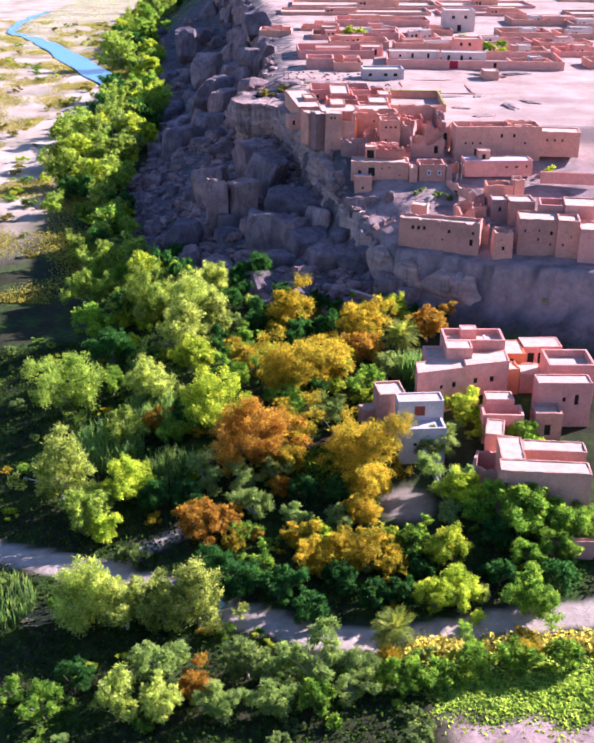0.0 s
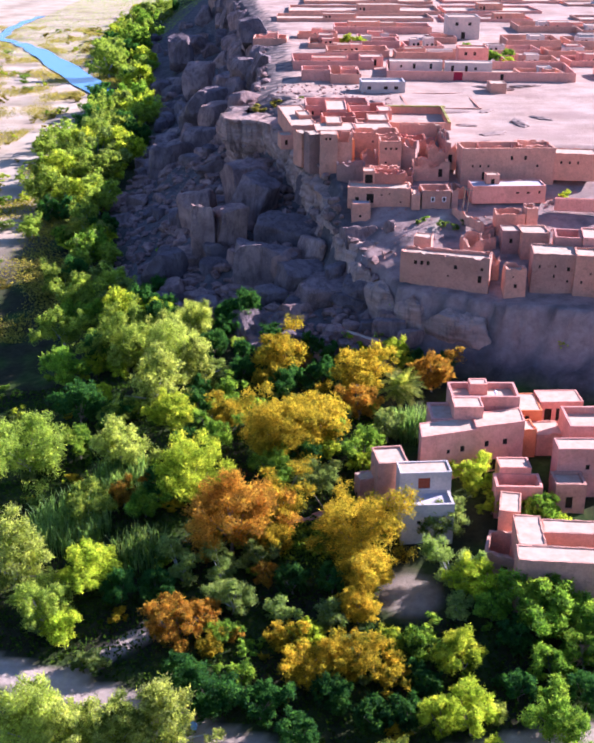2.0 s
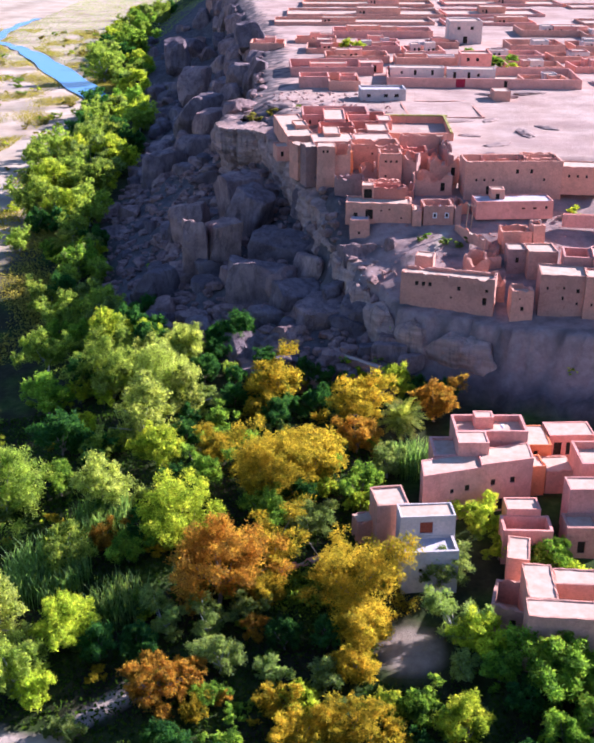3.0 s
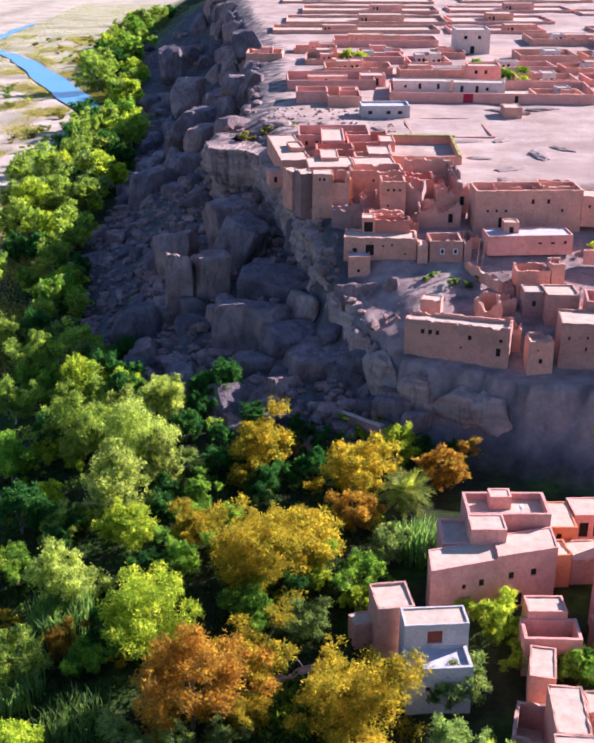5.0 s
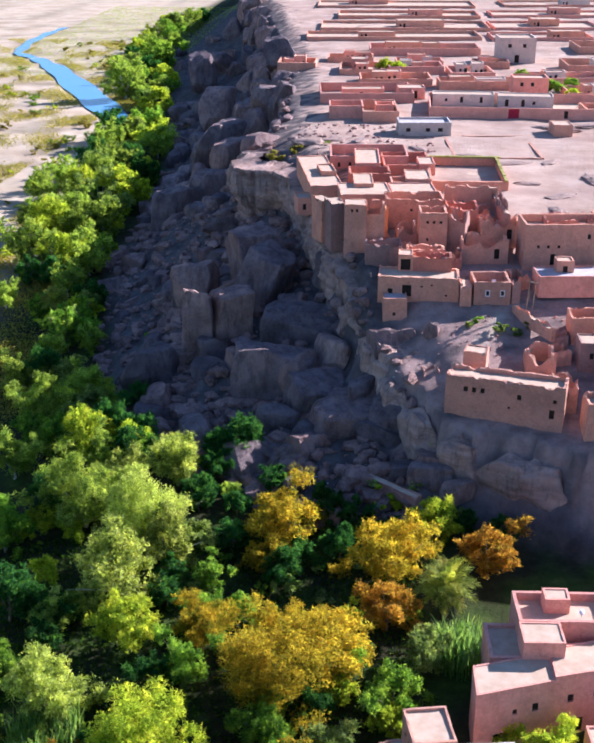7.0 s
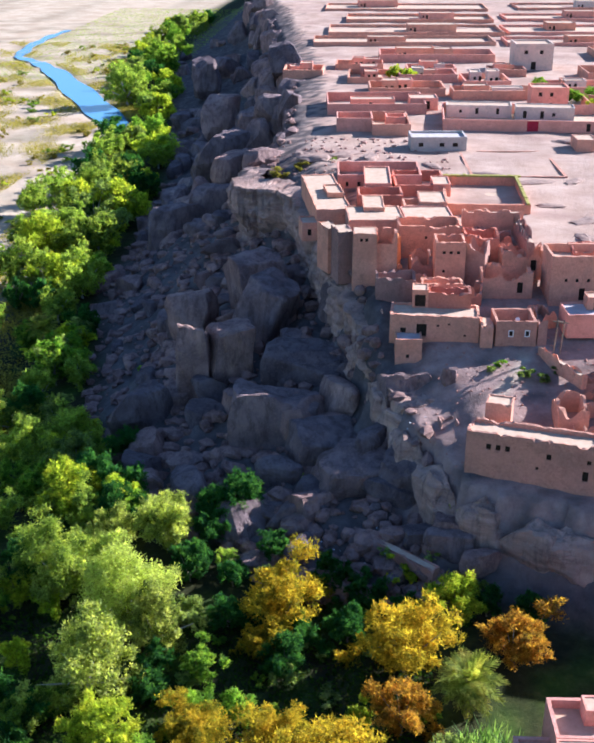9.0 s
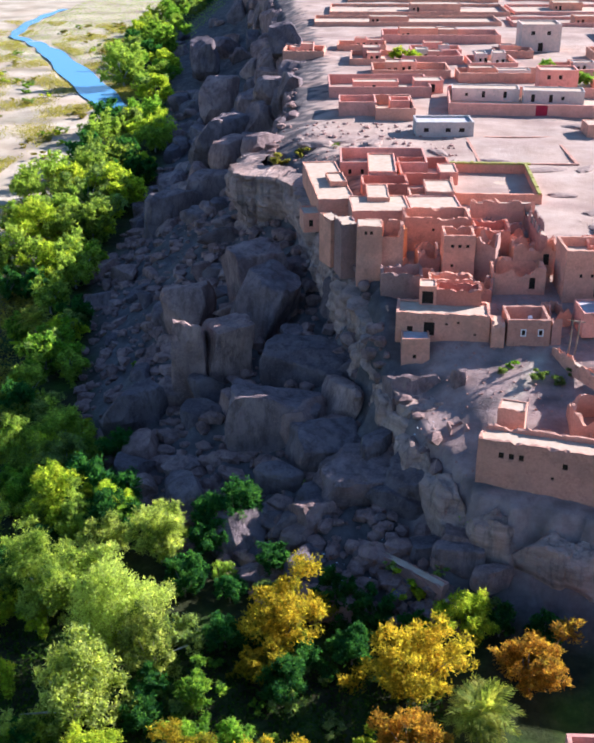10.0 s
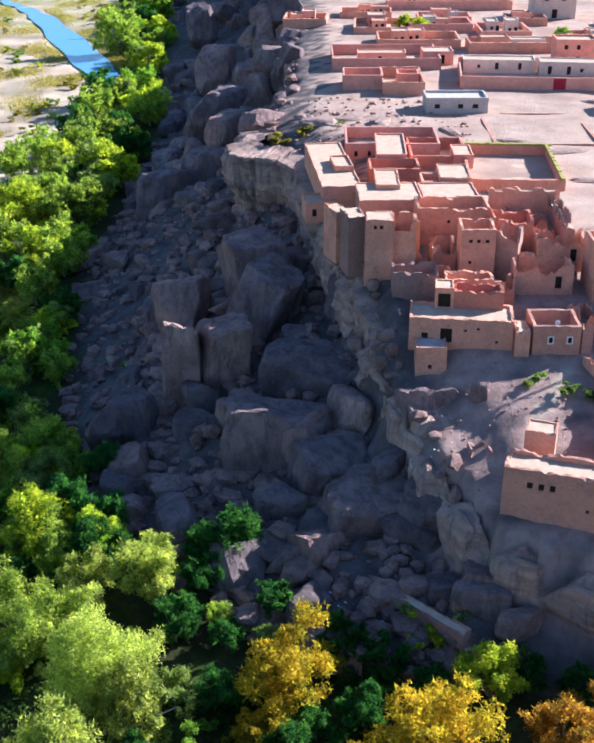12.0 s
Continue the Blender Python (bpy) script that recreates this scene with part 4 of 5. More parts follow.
house(-0.6, 104.5, 36.0, 5.0, 8.0, 4.0, 4, mat=MUD, parapet=0.2, label="flat roof beside the walled yard")
house(-12.0, 110.5, 35.8, 8.4, 6.6, 3.6, 6, mat=RED, inner=0.8, label="red-walled courtyard with doorways", front=[(1, 0.6, 0.9, 1.9, "door")])
house(-11.2, 117.5, 35.8, 5.2, 14.5, 4.2, 4, mat=PINK, parapet=0.3, label="flat-roofed house with pale raised roof")
house(-17.2, 127.2, 36.0, 17.0, 12.5, 3.2, 5, mat=PINK, inner=0.6, label="walled courtyard with pink walls", front=[(1.6, 0.8, 0.6, 1.0), (4.0, 0.8, 0.6, 1.0)])
house(-5.4, 120.6, 36.0, 10.0, 13.0, 3.0, 5, mat=RED, inner=0.4, label="red earthen courtyard with corner room", right=())
house(2.0, 121.0, 36.0, 3.4, 7.0, 3.3, 5, mat=PINK, parapet=0.2, label="small corner room of a courtyard")
house(-21.4, 99.0, 33.6, 5.0, 5.0, 3.4, 14, mat=MUD, parapet=0.3, label="low earthen shed on the cliff rim", front=[(1, 1, 0.7, 1.2)])

# plateau: walled compounds
house(-3.0, 160.8, 36.9, 12.8, 7.6, 3.4, 5.5, mat=WHITE, parapet=0.5, roof=ROOF_GREY, label="pale grey block house with small windows", front=[(1.8, 1.2, 1.1, 0.9), (6.6, 1.2, 1.1, 0.9), (9.6, 1.2, 1.2, 0.9)], group="plateau houses")
house(-21.6, 181.0, 37.0, 9.0, 9.0, 3.6, 5, mat=PINK, inner=0.4, label="square pink walled plot", name="walled_plot", group="plateau houses")
house(-12.6, 177.0, 37.0, 9.4, 18.0, 3.0, 5, mat=MUD, inner=0.5, label="earthen walled plot with low rooms", name="walled_plot", group="plateau houses")
house(-9.6, 186.0, 37.4, 5.0, 5.5, 2.8, 5, mat=PINK, inner=1.0, label="low pink unroofed room", group="plateau houses")
house(-25.8, 203.0, 37.2, 26.5, 20.0, 3.0, 6, mat=PINK, inner=0.4, label="pink earthen walled compound on the plateau", name="walled_plot", group="plateau houses")
house(-20.0, 209.0, 37.4, 12.0, 5.0, 3.2, 6, mat=PINK, parapet=0.3, label="low pink house inside a compound", front=[(2, 1, 0.8, 1.0), (5, 0.4, 0.9, 1.9, "door"), (8, 1, 0.8, 1.0)], group="plateau houses")
house(-4.0, 211.0, 37.4, 7.6, 7.0, 3.4, 6, mat=PINK, parapet=0.3, label="low pink house inside a compound", front=[(4.4, 0.4, 1.0, 2.1, "door")], group="plateau houses")
house(4.6, 185.0, 37.2, 58.0, 24.0, 2.9, 0, mat=PINK, inner=0.3, thick=0.35, label="long walled compound with red gate", name="walled_plot", front=[(20.6, 0.1, 2.8, 2.6, "gate"), (35, 0.4, 1.0, 1.9, "door")], group="plateau houses")
house(5.6, 202.0, 37.5, 17.0, 6.0, 3.2, 0, mat=WHITE, parapet=0.3, label="long low house with small windows", front=[(3.4, 1.2, 0.7, 0.8), (7.6, 0.9, 0.8, 1.6), (13.0, 0.9, 0.8, 1.6)], group="plateau houses")
house(23.4, 200.0, 37.5, 15.0, 6.0, 3.3, -2, mat=WHITE, parapet=0.3, label="long low house with dark doors", front=[(2.0, 0.4, 0.9, 1.9, "door"), (6.4, 0.4, 0.9, 1.9, "door"), (9.4, 1.0, 0.8, 0.9)], group="plateau houses")
house(34.6, 163.6, 36.9, 4.6, 6.4, 3.0, 5, mat=MUD, parapet=0.2, label="small earthen hut beside the open yard", group="plateau houses")
house(10.0, 137.5, 36.6, 20.0, 25.0, 0.5, 5, mat=MUD, inner=0.15, thick=0.6, label="low earthen bank round a bare sand yard", name="yard", group="plateau houses")
house(28.5, 214.0, 37.6, 10.0, 8.0, 6.0, 2, mat=PINK, parapet=0.5, label="two-storey pink house with notched parapet", front=[(2, 3.6, 0.9, 1.1), (5, 3.6, 0.9, 1.1), (2, 0.8, 0.9, 1.1), (5, 0.8, 0.9, 1.1)], group="plateau houses")
house(29.0, 283.0, 38.3, 12.5, 12.0, 8.5, 4, mat=WHITE, parapet=0.5, label="tall grey block house with blue door", front=[(3, 5.2, 1.2, 1.2), (8, 5.2, 1.2, 1.2), (5.4, 0.2, 1.6, 2.6, "door")], group="plateau houses")
FAR = random.Random(11)
NEAR_PLOTS = ((-16, 232, 22, 14), (8, 228, 26, 10), (-24, 254, 14, 18), (-8, 256, 18, 12), (12, 250, 14, 16), (36, 240, 24, 14), (44, 212, 18, 14), (50, 262, 20, 18), (-46, 268, 13, 13), (-30, 282, 16, 10), (-16, 300, 40, 16), (-43, 340, 70, 22), (-40, 372, 72, 30), (31, 345, 40, 20), (34, 380, 46, 28), (-36, 420, 66, 26), (36, 430, 60, 24), (60, 310, 40, 20))
BACK_PLOTS = ((-50, 470, 80, 30), (45, 480, 70, 28), (-60, 540, 90, 34), (50, 540, 70, 30), (46, 190, 14, 10), (66, 216, 20, 14), (62, 238, 20, 12), (74, 266, 24, 16), (72, 190, 20, 12), (84, 300, 30, 20), (92, 350, 40, 20), (98, 420, 40, 24), (-6, 272, 16, 10), (20, 270, 12, 9))
for x, y, w, d in NEAR_PLOTS + BACK_PLOTS:
    z = ground_at(x + w / 2, y + d / 2)
    house(x, y, z - 0.6, w, d, FAR.uniform(2.4, 3.2) if y < 330 else FAR.uniform(1.7, 2.3), FAR.uniform(2, 7), mat=FAR.choice((PINK, MUD, MUD)), inner=0.8, thick=0.5, label="far walled plot of pink earth", name="walled_plot", group="plateau houses")
    for _ in range(2 if y < 330 else 1):
        a, b = FAR.uniform(0.1, 0.6) * w, FAR.uniform(0.3, 0.65) * d
        house(x + a, y + b, z - 0.5, FAR.uniform(0.2, 0.38) * w, FAR.uniform(0.2, 0.3) * d + 2, FAR.uniform(3.2, 4.4), FAR.uniform(2, 7), mat=FAR.choice((PINK, MUD, WHITE)), parapet=0.3, label="low flat-roofed house inside a far plot",
              front=[(1.0, 1.4, 0.8, 0.9), (2.6, 0.6, 0.9, 1.9, "door")], group="plateau houses")


# ---- trees ----
def crown_mesh(name, seed, leaves, lobes, tall, leaf, mat, droop=0.0, base=0.35):
    """Leaves on many uneven clumps within a crown of radius 1; z runs 0 to 1 over the tree's height."""
    q = np.random.RandomState(seed)
    mains = []
    while len(mains) < lobes:
        p = q.uniform(-1, 1, 3)
        if not 0.3 < np.linalg.norm(p) < 0.75 or any(np.linalg.norm(p - m) < 0.30 for m in mains):
            if q.rand() > 0.02:
                continue
        wide = 1 - 0.5 * max(0, p[2]) * tall
        mains.append(np.array((p[0] * wide, p[1] * wide, p[2])))
    centres, sizes = [], []
    for m in mains:
        reach = q.uniform(0.20, 0.34)
        for _ in range(9):
            d = q.normal(size=3)
            d *= reach * q.uniform(0.4, 1.0) / np.linalg.norm(d)
            centres.append(m + d * (1, 1, 1 + 0.7 * tall))
            sizes.append(reach * q.uniform(0.30, 0.55))
    centres, sizes = np.array(centres), np.array(sizes)
    which = q.choice(len(sizes), leaves, p=sizes**2 / (sizes**2).sum())
    way = q.normal(size=(leaves, 3))
    way[:, 2] = way[:, 2] * 0.9 + 0.3
    way /= np.linalg.norm(way, axis=1, keepdims=True)
    spray = q.rand(leaves) < 0.3
    far = sizes[which] * np.where(spray, 0.8 + 0.75 * q.rand(leaves), 1.05 * q.rand(leaves) ** 0.45)
    pos = centres[which] + way * far[:, None] * (1, 1, 1.0 + 0.5 * tall)
    ahead = way * np.where(spray, 1.0, 0.35)[:, None] + q.normal(size=(leaves, 3)) * 0.55 + (0, 0, 0.25 - droop)
    ahead /= np.linalg.norm(ahead, axis=1, keepdims=True)
    side = np.cross(ahead, q.normal(size=(leaves, 3)))
    side /= np.linalg.norm(side, axis=1, keepdims=True)
    size = leaf * q.uniform(0.55, 1.3, (leaves, 1))
    verts = np.stack([pos - ahead * size + side * size * 0.35, pos - ahead * size * 0.6 - side * size * 0.5, pos + ahead * size * 1.15], 1).reshape(-1, 3)
    centres = np.array(mains)
    half = (1 - base) / 2
    verts[:, 2] = base + half + verts[:, 2] * half
    me = bpy.data.meshes.new(name)
    me.from_pydata(verts.tolist(), [], np.arange(leaves * 3).reshape(-1, 3).tolist())
    me.materials.append(mat)
    return me, centres, half


def limb(bm, a, b, ra, rb, sides=6):
    way = (b - a).normalized()
    s = way.orthogonal().normalized()
    u = way.cross(s)
    rings = [[bm.verts.new(c + (s * math.cos(6.2832 * k / sides) + u * math.sin(6.2832 * k / sides)) * q) for k in range(sides)] for c, q in ((a, ra), ((a + b) / 2 + s * ra * 0.5, (ra + rb) / 2), (b, rb))]
    for lo, hi in zip(rings, rings[1:]):
        for k in range(sides):
            bm.faces.new((lo[k], lo[(k + 1) % sides], hi[(k + 1) % sides], hi[k]))


SPECIES = {
    "willow": (14000, 24, 0.7, 0.046, 0.0, 0.10, "silvery green willow with pale twigs", BARK_PALE),
    "sage": (12500, 20, 0.5, 0.047, 0.0, 0.05, "dull yellow-green leafy poplar", BARK_PALE),
    "lime": (11500, 19, 0.3, 0.050, 0.0, 0.04, "bright yellow-green leafy tree", BARK),
    "rust": (11500, 20, 0.2, 0.046, 0.0, 0.04, "autumn tree with rust-orange leaves", BARK),
    "gold": (12500, 30, 0.1, 0.046, 0.0, 0.03, "autumn tree with golden yellow leaves", BARK),
    "green": (11500, 20, 0.3, 0.050, 0.0, 0.03, "dark green broad leafy tree", BARK),
    "dark": (8500, 16, 0.5, 0.055, 0.0, 0.0, "leafy tree with shade painted into its blue-green leaves", BARK),
    "scrub": (3000, 9, 0.1, 0.09, 0.0, 0.05, "dry yellow-green bush on the rim", BARK),
    "olive": (10000, 16, 0.2, 0.047, 0.0, 0.05, "grey-green leafy olive tree", BARK_PALE),
}
PROTO = {}


def tree(kind, variant, m, far=0):
    if (kind, variant, far) in PROTO:
        return copy_thing(PROTO[kind, variant, far], m)
    leaves, lobes, tall, leaf, droop, base, label, bark = SPECIES[kind]
    if far == 1:
        leaves, leaf = leaves // 3, leaf * 1.7
    if far == 2:
        leaves, leaf, lobes = int(leaves * 2.0), leaf * 0.66, int(lobes * 1.4)
    seed = sum(map(ord, kind)) * 7 + variant
    me, centres, half = crown_mesh("crown", seed, leaves, lobes, tall, leaf, LEAF[kind], droop, base)
    top = thing("tree", m, label, "tree", "valley trees")
    bm = bmesh.new()
    fork = Vector((0.05, 0.0, base + 0.12))
    limb(bm, Vector((0, 0, -0.06)), fork, 0.055, 0.036)
    for c in centres[:9]:
        limb(bm, fork, Vector((c[0] * 0.85, c[1] * 0.85, base + half + c[2] * half * 0.8)), 0.022, 0.007, 5)
    part("trunk", bm, bark, top)
    crown = new("crown", me)
    crown.parent = top
    PROTO[kind, variant, far] = top
    return top


TREES = random.Random(3)


def plant(kind, rows):
    for x, y, radius, high in rows:
        turn = pose(x, y, ground_at(x, y), TREES.uniform(-3, 3), TREES.uniform(-3, 3), TREES.uniform(0, 360))
        ob = tree(kind, TREES.randrange(4 if radius < 5 else 3), turn, 1 if y > 85 or radius < 2.5 else 2 if radius > 5.0 else 0)
        ob.scale = (radius * 1.2, radius * 1.2, high * 0.98)


plant("sage", [(-51.0, -15.1, 5.5, 12.0), (-38.9, -28.6, 3.5, 7.7), (-39.6, -49.7, 3.8, 8.4), (-58.5, 51.4, 2.6, 5.8), (-51.4, 33.2, 3.2, 7.1), (-38.3, 1.3, 2.2, 4.9), (-24.0, 30.0, 1.5, 3.3), (-41.7, -0.3, 2.0, 4.5), (-81.4, 135.5, 4.3, 9.6), (-28.3, 42.9, 1.8, 3.9), (-99.8, 257.7, 6.5, 14.2), (-138.1, 415.8, 9.7, 21.3), (-96.8, 196.9, 5.2, 11.4), (-104.4, 191.2, 5.1, 11.2), (-100.2, 234.5, 6.3, 14.0), (-113.8, 240.8, 5.1, 11.2), (-117.6, 223.0, 5.4, 11.8), (-62.3, 43.5, 4.2, 9.3), (-44.6, 24.7, 5.3, 11.6)])
plant("willow", [(-36.5, -15.8, 4.0, 9.3), (-45.4, -41.7, 4.7, 11.1), (-35.2, -69.3, 4.3, 10.2), (-29.9, -69.0, 3.7, 8.7), (-26.0, -68.0, 3.2, 7.6), (-20.7, -67.7, 3.8, 9.0), (16.4, -61.2, 1.4, 3.3), (-27.8, -83.8, 2.4, 5.7), (-22.2, -85.7, 2.4, 5.6), (-32.8, 34.1, 3.9, 9.2), (-40.1, 33.6, 3.2, 7.5), (-39.5, 24.4, 3.5, 8.2), (-33.4, 15.9, 5.1, 12.1), (-29.3, 12.6, 3.6, 8.5), (-44.8, 23.2, 2.8, 6.5), (-34.8, 4.2, 4.7, 11.1)])
plant("gold", [(-21.9, -2.4, 2.8, 5.4), (-12.6, -11.7, 5.2, 10.2), (-7.1, -8.1, 5.0, 9.8), (-11.9, -28.6, 4.1, 8.0), (-11.7, -34.3, 2.8, 5.6), (-17.9, -53.2, 1.6, 3.2), (-8.1, -51.5, 2.3, 4.5), (-0.7, 11.7, 4.7, 9.3), (-0.4, -33.6, 5.4, 10.0), (1.0, -40.7, 3.7, 7.2), (0.4, -45.9, 2.8, 5.4), (-5.5, -56.2, 2.9, 5.7), (0.0, -54.9, 3.2, 6.2), (4.6, -56.3, 2.2, 4.4), (26.2, -46.7, 1.4, 2.8), (4.1, -73.1, 1.6, 3.1), (21.9, -71.6, 1.6, 3.1), (-17.0, 12.5, 2.3, 4.5), (-14.5, 18.0, 4.9, 9.6), (-22.1, -3.7, 2.6, 5.2), (-13.7, -2.1, 2.9, 5.7), (-65.5, 86.0, 1.3, 2.5)])
plant("green", [(-23.1, -10.4, 3.0, 5.9), (-12.8, -17.7, 3.2, 6.4), (-30.9, -26.4, 2.5, 4.9), (-16.9, -50.7, 1.8, 3.5), (0.6, -12.6, 3.3, 6.7), (7.5, -51.3, 2.4, 4.9), (17.2, -45.1, 2.4, 4.8), (23.5, -45.5, 4.3, 8.5), (23.7, -53.8, 2.6, 5.2), (22.8, -62.2, 3.4, 6.8), (22.6, -24.2, 2.2, 4.3), (25.9, -25.0, 2.6, 5.1), (-13.3, -57.9, 2.0, 4.0), (27.8, -52.1, 2.8, 5.7), (5.5, -78.0, 2.5, 4.9), (9.9, -76.9, 2.2, 4.4), (13.9, -74.1, 2.6, 5.1), (20.1, -73.0, 2.1, 4.3), (25.5, -72.5, 2.1, 4.3), (-35.9, -86.1, 2.6, 5.2), (-4.6, -82.9, 2.4, 4.9), (-23.3, 7.7, 2.2, 4.4)])
plant("green", [(-21.8, 0.9, 2.3, 4.6), (-17.9, 1.9, 2.0, 4.0), (-70.5, 100.4, 3.7, 7.5), (-67.9, 108.9, 2.3, 4.6), (-113.0, 339.7, 4.7, 9.4), (-141.5, 503.4, 9.3, 18.6), (-55.4, 21.0, 4.5, 9.0), (-63.3, 56.1, 3.2, 6.5), (-44.6, -10.1, 3.1, 6.2)])
plant("lime", [(-24.0, -23.4, 5.6, 11.2), (-35.7, -41.9, 3.9, 7.7), (-36.9, -51.3, 2.4, 4.7), (5.3, 20.4, 3.6, 7.2), (-5.3, -11.3, 1.9, 3.8), (0.3, -15.3, 2.2, 4.3), (-5.8, -51.0, 2.3, 4.7), (4.1, -51.2, 2.2, 4.4), (15.7, -40.9, 3.2, 6.4), (13.0, -54.0, 3.2, 6.3), (13.5, -62.6, 3.3, 6.6), (9.9, -63.3, 2.6, 5.1), (16.7, -18.7, 3.1, 6.1), (12.1, -15.0, 1.7, 3.4), (19.2, -23.3, 1.8, 3.5), (29.2, -29.8, 2.4, 4.7), (-8.4, -76.3, 1.6, 3.1), (-57.3, 63.9, 3.6, 7.1), (-54.9, 72.5, 2.2, 4.4), (-50.3, 24.0, 2.6, 5.1), (-45.4, 21.6, 1.9, 3.8), (-45.9, 11.3, 2.0, 4.0)])
plant("lime", [(-30.4, -3.8, 3.7, 7.3), (-85.9, 155.9, 5.8, 11.5), (-80.9, 167.0, 3.3, 6.7), (-88.0, 216.2, 7.6, 15.1), (-90.7, 254.6, 4.4, 8.8), (-95.1, 296.0, 6.5, 13.0), (-111.8, 368.6, 7.3, 14.5), (-125.3, 443.0, 7.1, 14.1), (-85.1, 186.5, 4.3, 8.6)])
plant("rust", [(-17.5, -34.0, 6.3, 12.3), (-34.3, -24.4, 2.5, 4.9), (-12.2, -39.9, 1.8, 3.4), (-22.7, -50.3, 3.4, 6.6), (-19.0, -48.5, 2.3, 4.4), (-15.3, -50.6, 1.2, 2.3), (12.2, 14.2, 4.1, 8.1), (-0.6, 1.3, 3.6, 7.0), (-19.2, -81.6, 2.5, 4.8), (-7.2, -78.0, 1.1, 2.1)])
plant("olive", [(-23.3, -39.5, 2.9, 5.4), (-17.8, -39.8, 2.9, 5.3), (-13.8, -36.2, 2.7, 5.0), (-15.9, -45.5, 2.8, 5.2), (-31.4, -55.8, 1.7, 3.2), (-9.7, -46.9, 2.2, 4.0), (4.2, -5.3, 3.3, 6.1), (-6.6, -20.4, 3.2, 5.9), (-3.1, -47.1, 2.4, 4.4), (12.5, -38.6, 3.5, 6.5), (13.1, -44.9, 2.3, 4.2), (11.4, -28.8, 3.3, 6.1), (-24.0, -78.8, 3.3, 6.1), (-13.3, -76.8, 3.2, 5.9), (-5.6, -77.3, 3.6, 6.7), (-0.2, -80.2, 2.7, 5.0), (0.7, -77.6, 2.7, 5.1), (-16.1, -84.4, 2.6, 4.9), (-9.9, -83.2, 2.6, 4.9), (-10.4, -78.2, 2.2, 4.1), (-27.0, 18.2, 2.4, 4.4), (-87.0, 197.9, 5.7, 10.5)])
plant("olive", [(-95.8, 157.9, 4.3, 8.0)])
# shaded trees, darkened by their leaf colour
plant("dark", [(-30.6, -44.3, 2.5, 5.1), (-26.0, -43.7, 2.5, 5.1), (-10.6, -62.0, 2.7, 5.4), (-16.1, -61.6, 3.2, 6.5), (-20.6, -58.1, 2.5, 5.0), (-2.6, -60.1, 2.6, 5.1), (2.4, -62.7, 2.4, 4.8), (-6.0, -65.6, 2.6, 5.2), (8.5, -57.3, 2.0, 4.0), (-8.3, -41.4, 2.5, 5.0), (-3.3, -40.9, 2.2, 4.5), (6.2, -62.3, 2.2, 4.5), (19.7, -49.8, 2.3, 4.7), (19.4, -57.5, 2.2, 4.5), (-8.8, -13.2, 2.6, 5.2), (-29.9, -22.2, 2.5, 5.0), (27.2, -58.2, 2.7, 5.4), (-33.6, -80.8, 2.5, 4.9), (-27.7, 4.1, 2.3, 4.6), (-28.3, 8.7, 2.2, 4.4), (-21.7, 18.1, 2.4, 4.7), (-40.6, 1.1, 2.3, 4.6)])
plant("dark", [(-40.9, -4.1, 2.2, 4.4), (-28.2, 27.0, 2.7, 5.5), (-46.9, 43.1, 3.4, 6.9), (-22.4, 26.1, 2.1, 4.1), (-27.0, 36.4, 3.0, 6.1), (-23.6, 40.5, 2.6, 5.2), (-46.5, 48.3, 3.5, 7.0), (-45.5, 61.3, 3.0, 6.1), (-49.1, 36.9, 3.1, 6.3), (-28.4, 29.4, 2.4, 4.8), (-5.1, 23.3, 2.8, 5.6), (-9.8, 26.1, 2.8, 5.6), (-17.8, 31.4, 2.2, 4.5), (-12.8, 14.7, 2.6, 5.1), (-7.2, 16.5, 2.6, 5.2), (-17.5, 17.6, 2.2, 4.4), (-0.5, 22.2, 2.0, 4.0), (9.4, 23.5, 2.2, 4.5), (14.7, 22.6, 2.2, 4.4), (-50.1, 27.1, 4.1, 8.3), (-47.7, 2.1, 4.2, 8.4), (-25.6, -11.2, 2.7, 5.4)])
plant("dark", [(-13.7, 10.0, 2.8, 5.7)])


# the belt of trees along the foot of the slope
q = random.Random(17)
belt = 0
while belt < 130:
    y = 38 + 740 * q.random() ** 1.6
    k = q.uniform(2, 26 if y > 120 else 16)
    x = np.interp(y, [25, 52, 82, 120, 155, 200, 250, 310, 390, 480, 640, 800], [-15, -44, -58, -68, -78, -80, -84, -96, -112, -132, -156, -165]) - k
    v, _ = line_distance(np.array([x]), np.array([y]), RIVER)
    if abs(v[0]) < 13:
        continue
    radius = q.uniform(2.6, 4.6) * (1.0 if y < 150 else 1.35)
    plant(q.choice(("green", "lime", "sage", "dark", "sage", "olive")), [(x, y, radius, radius * q.uniform(1.9, 2.4))])
    belt += 1
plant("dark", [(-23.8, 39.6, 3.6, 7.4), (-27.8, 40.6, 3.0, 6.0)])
plant("green", [(23.0, -46.6, 4.4, 9.0), (28.5, -47.2, 3.2, 6.4), (33.0, -46.8, 3.4, 6.6)])
plant("lime", [(-9, 262, 3.0, 4.6), (-5, 259, 2.6, 4.0), (45, 214, 2.4, 3.6)])
plant("green", [(40, 226, 3.0, 4.6), (47, 229, 2.6, 4.2), (34, 250, 2.4, 3.6)])
plant("scrub", [(-31, 146, 2.2, 2.4), (-27, 148, 1.8, 2.2), (-33, 149, 1.6, 1.8)])

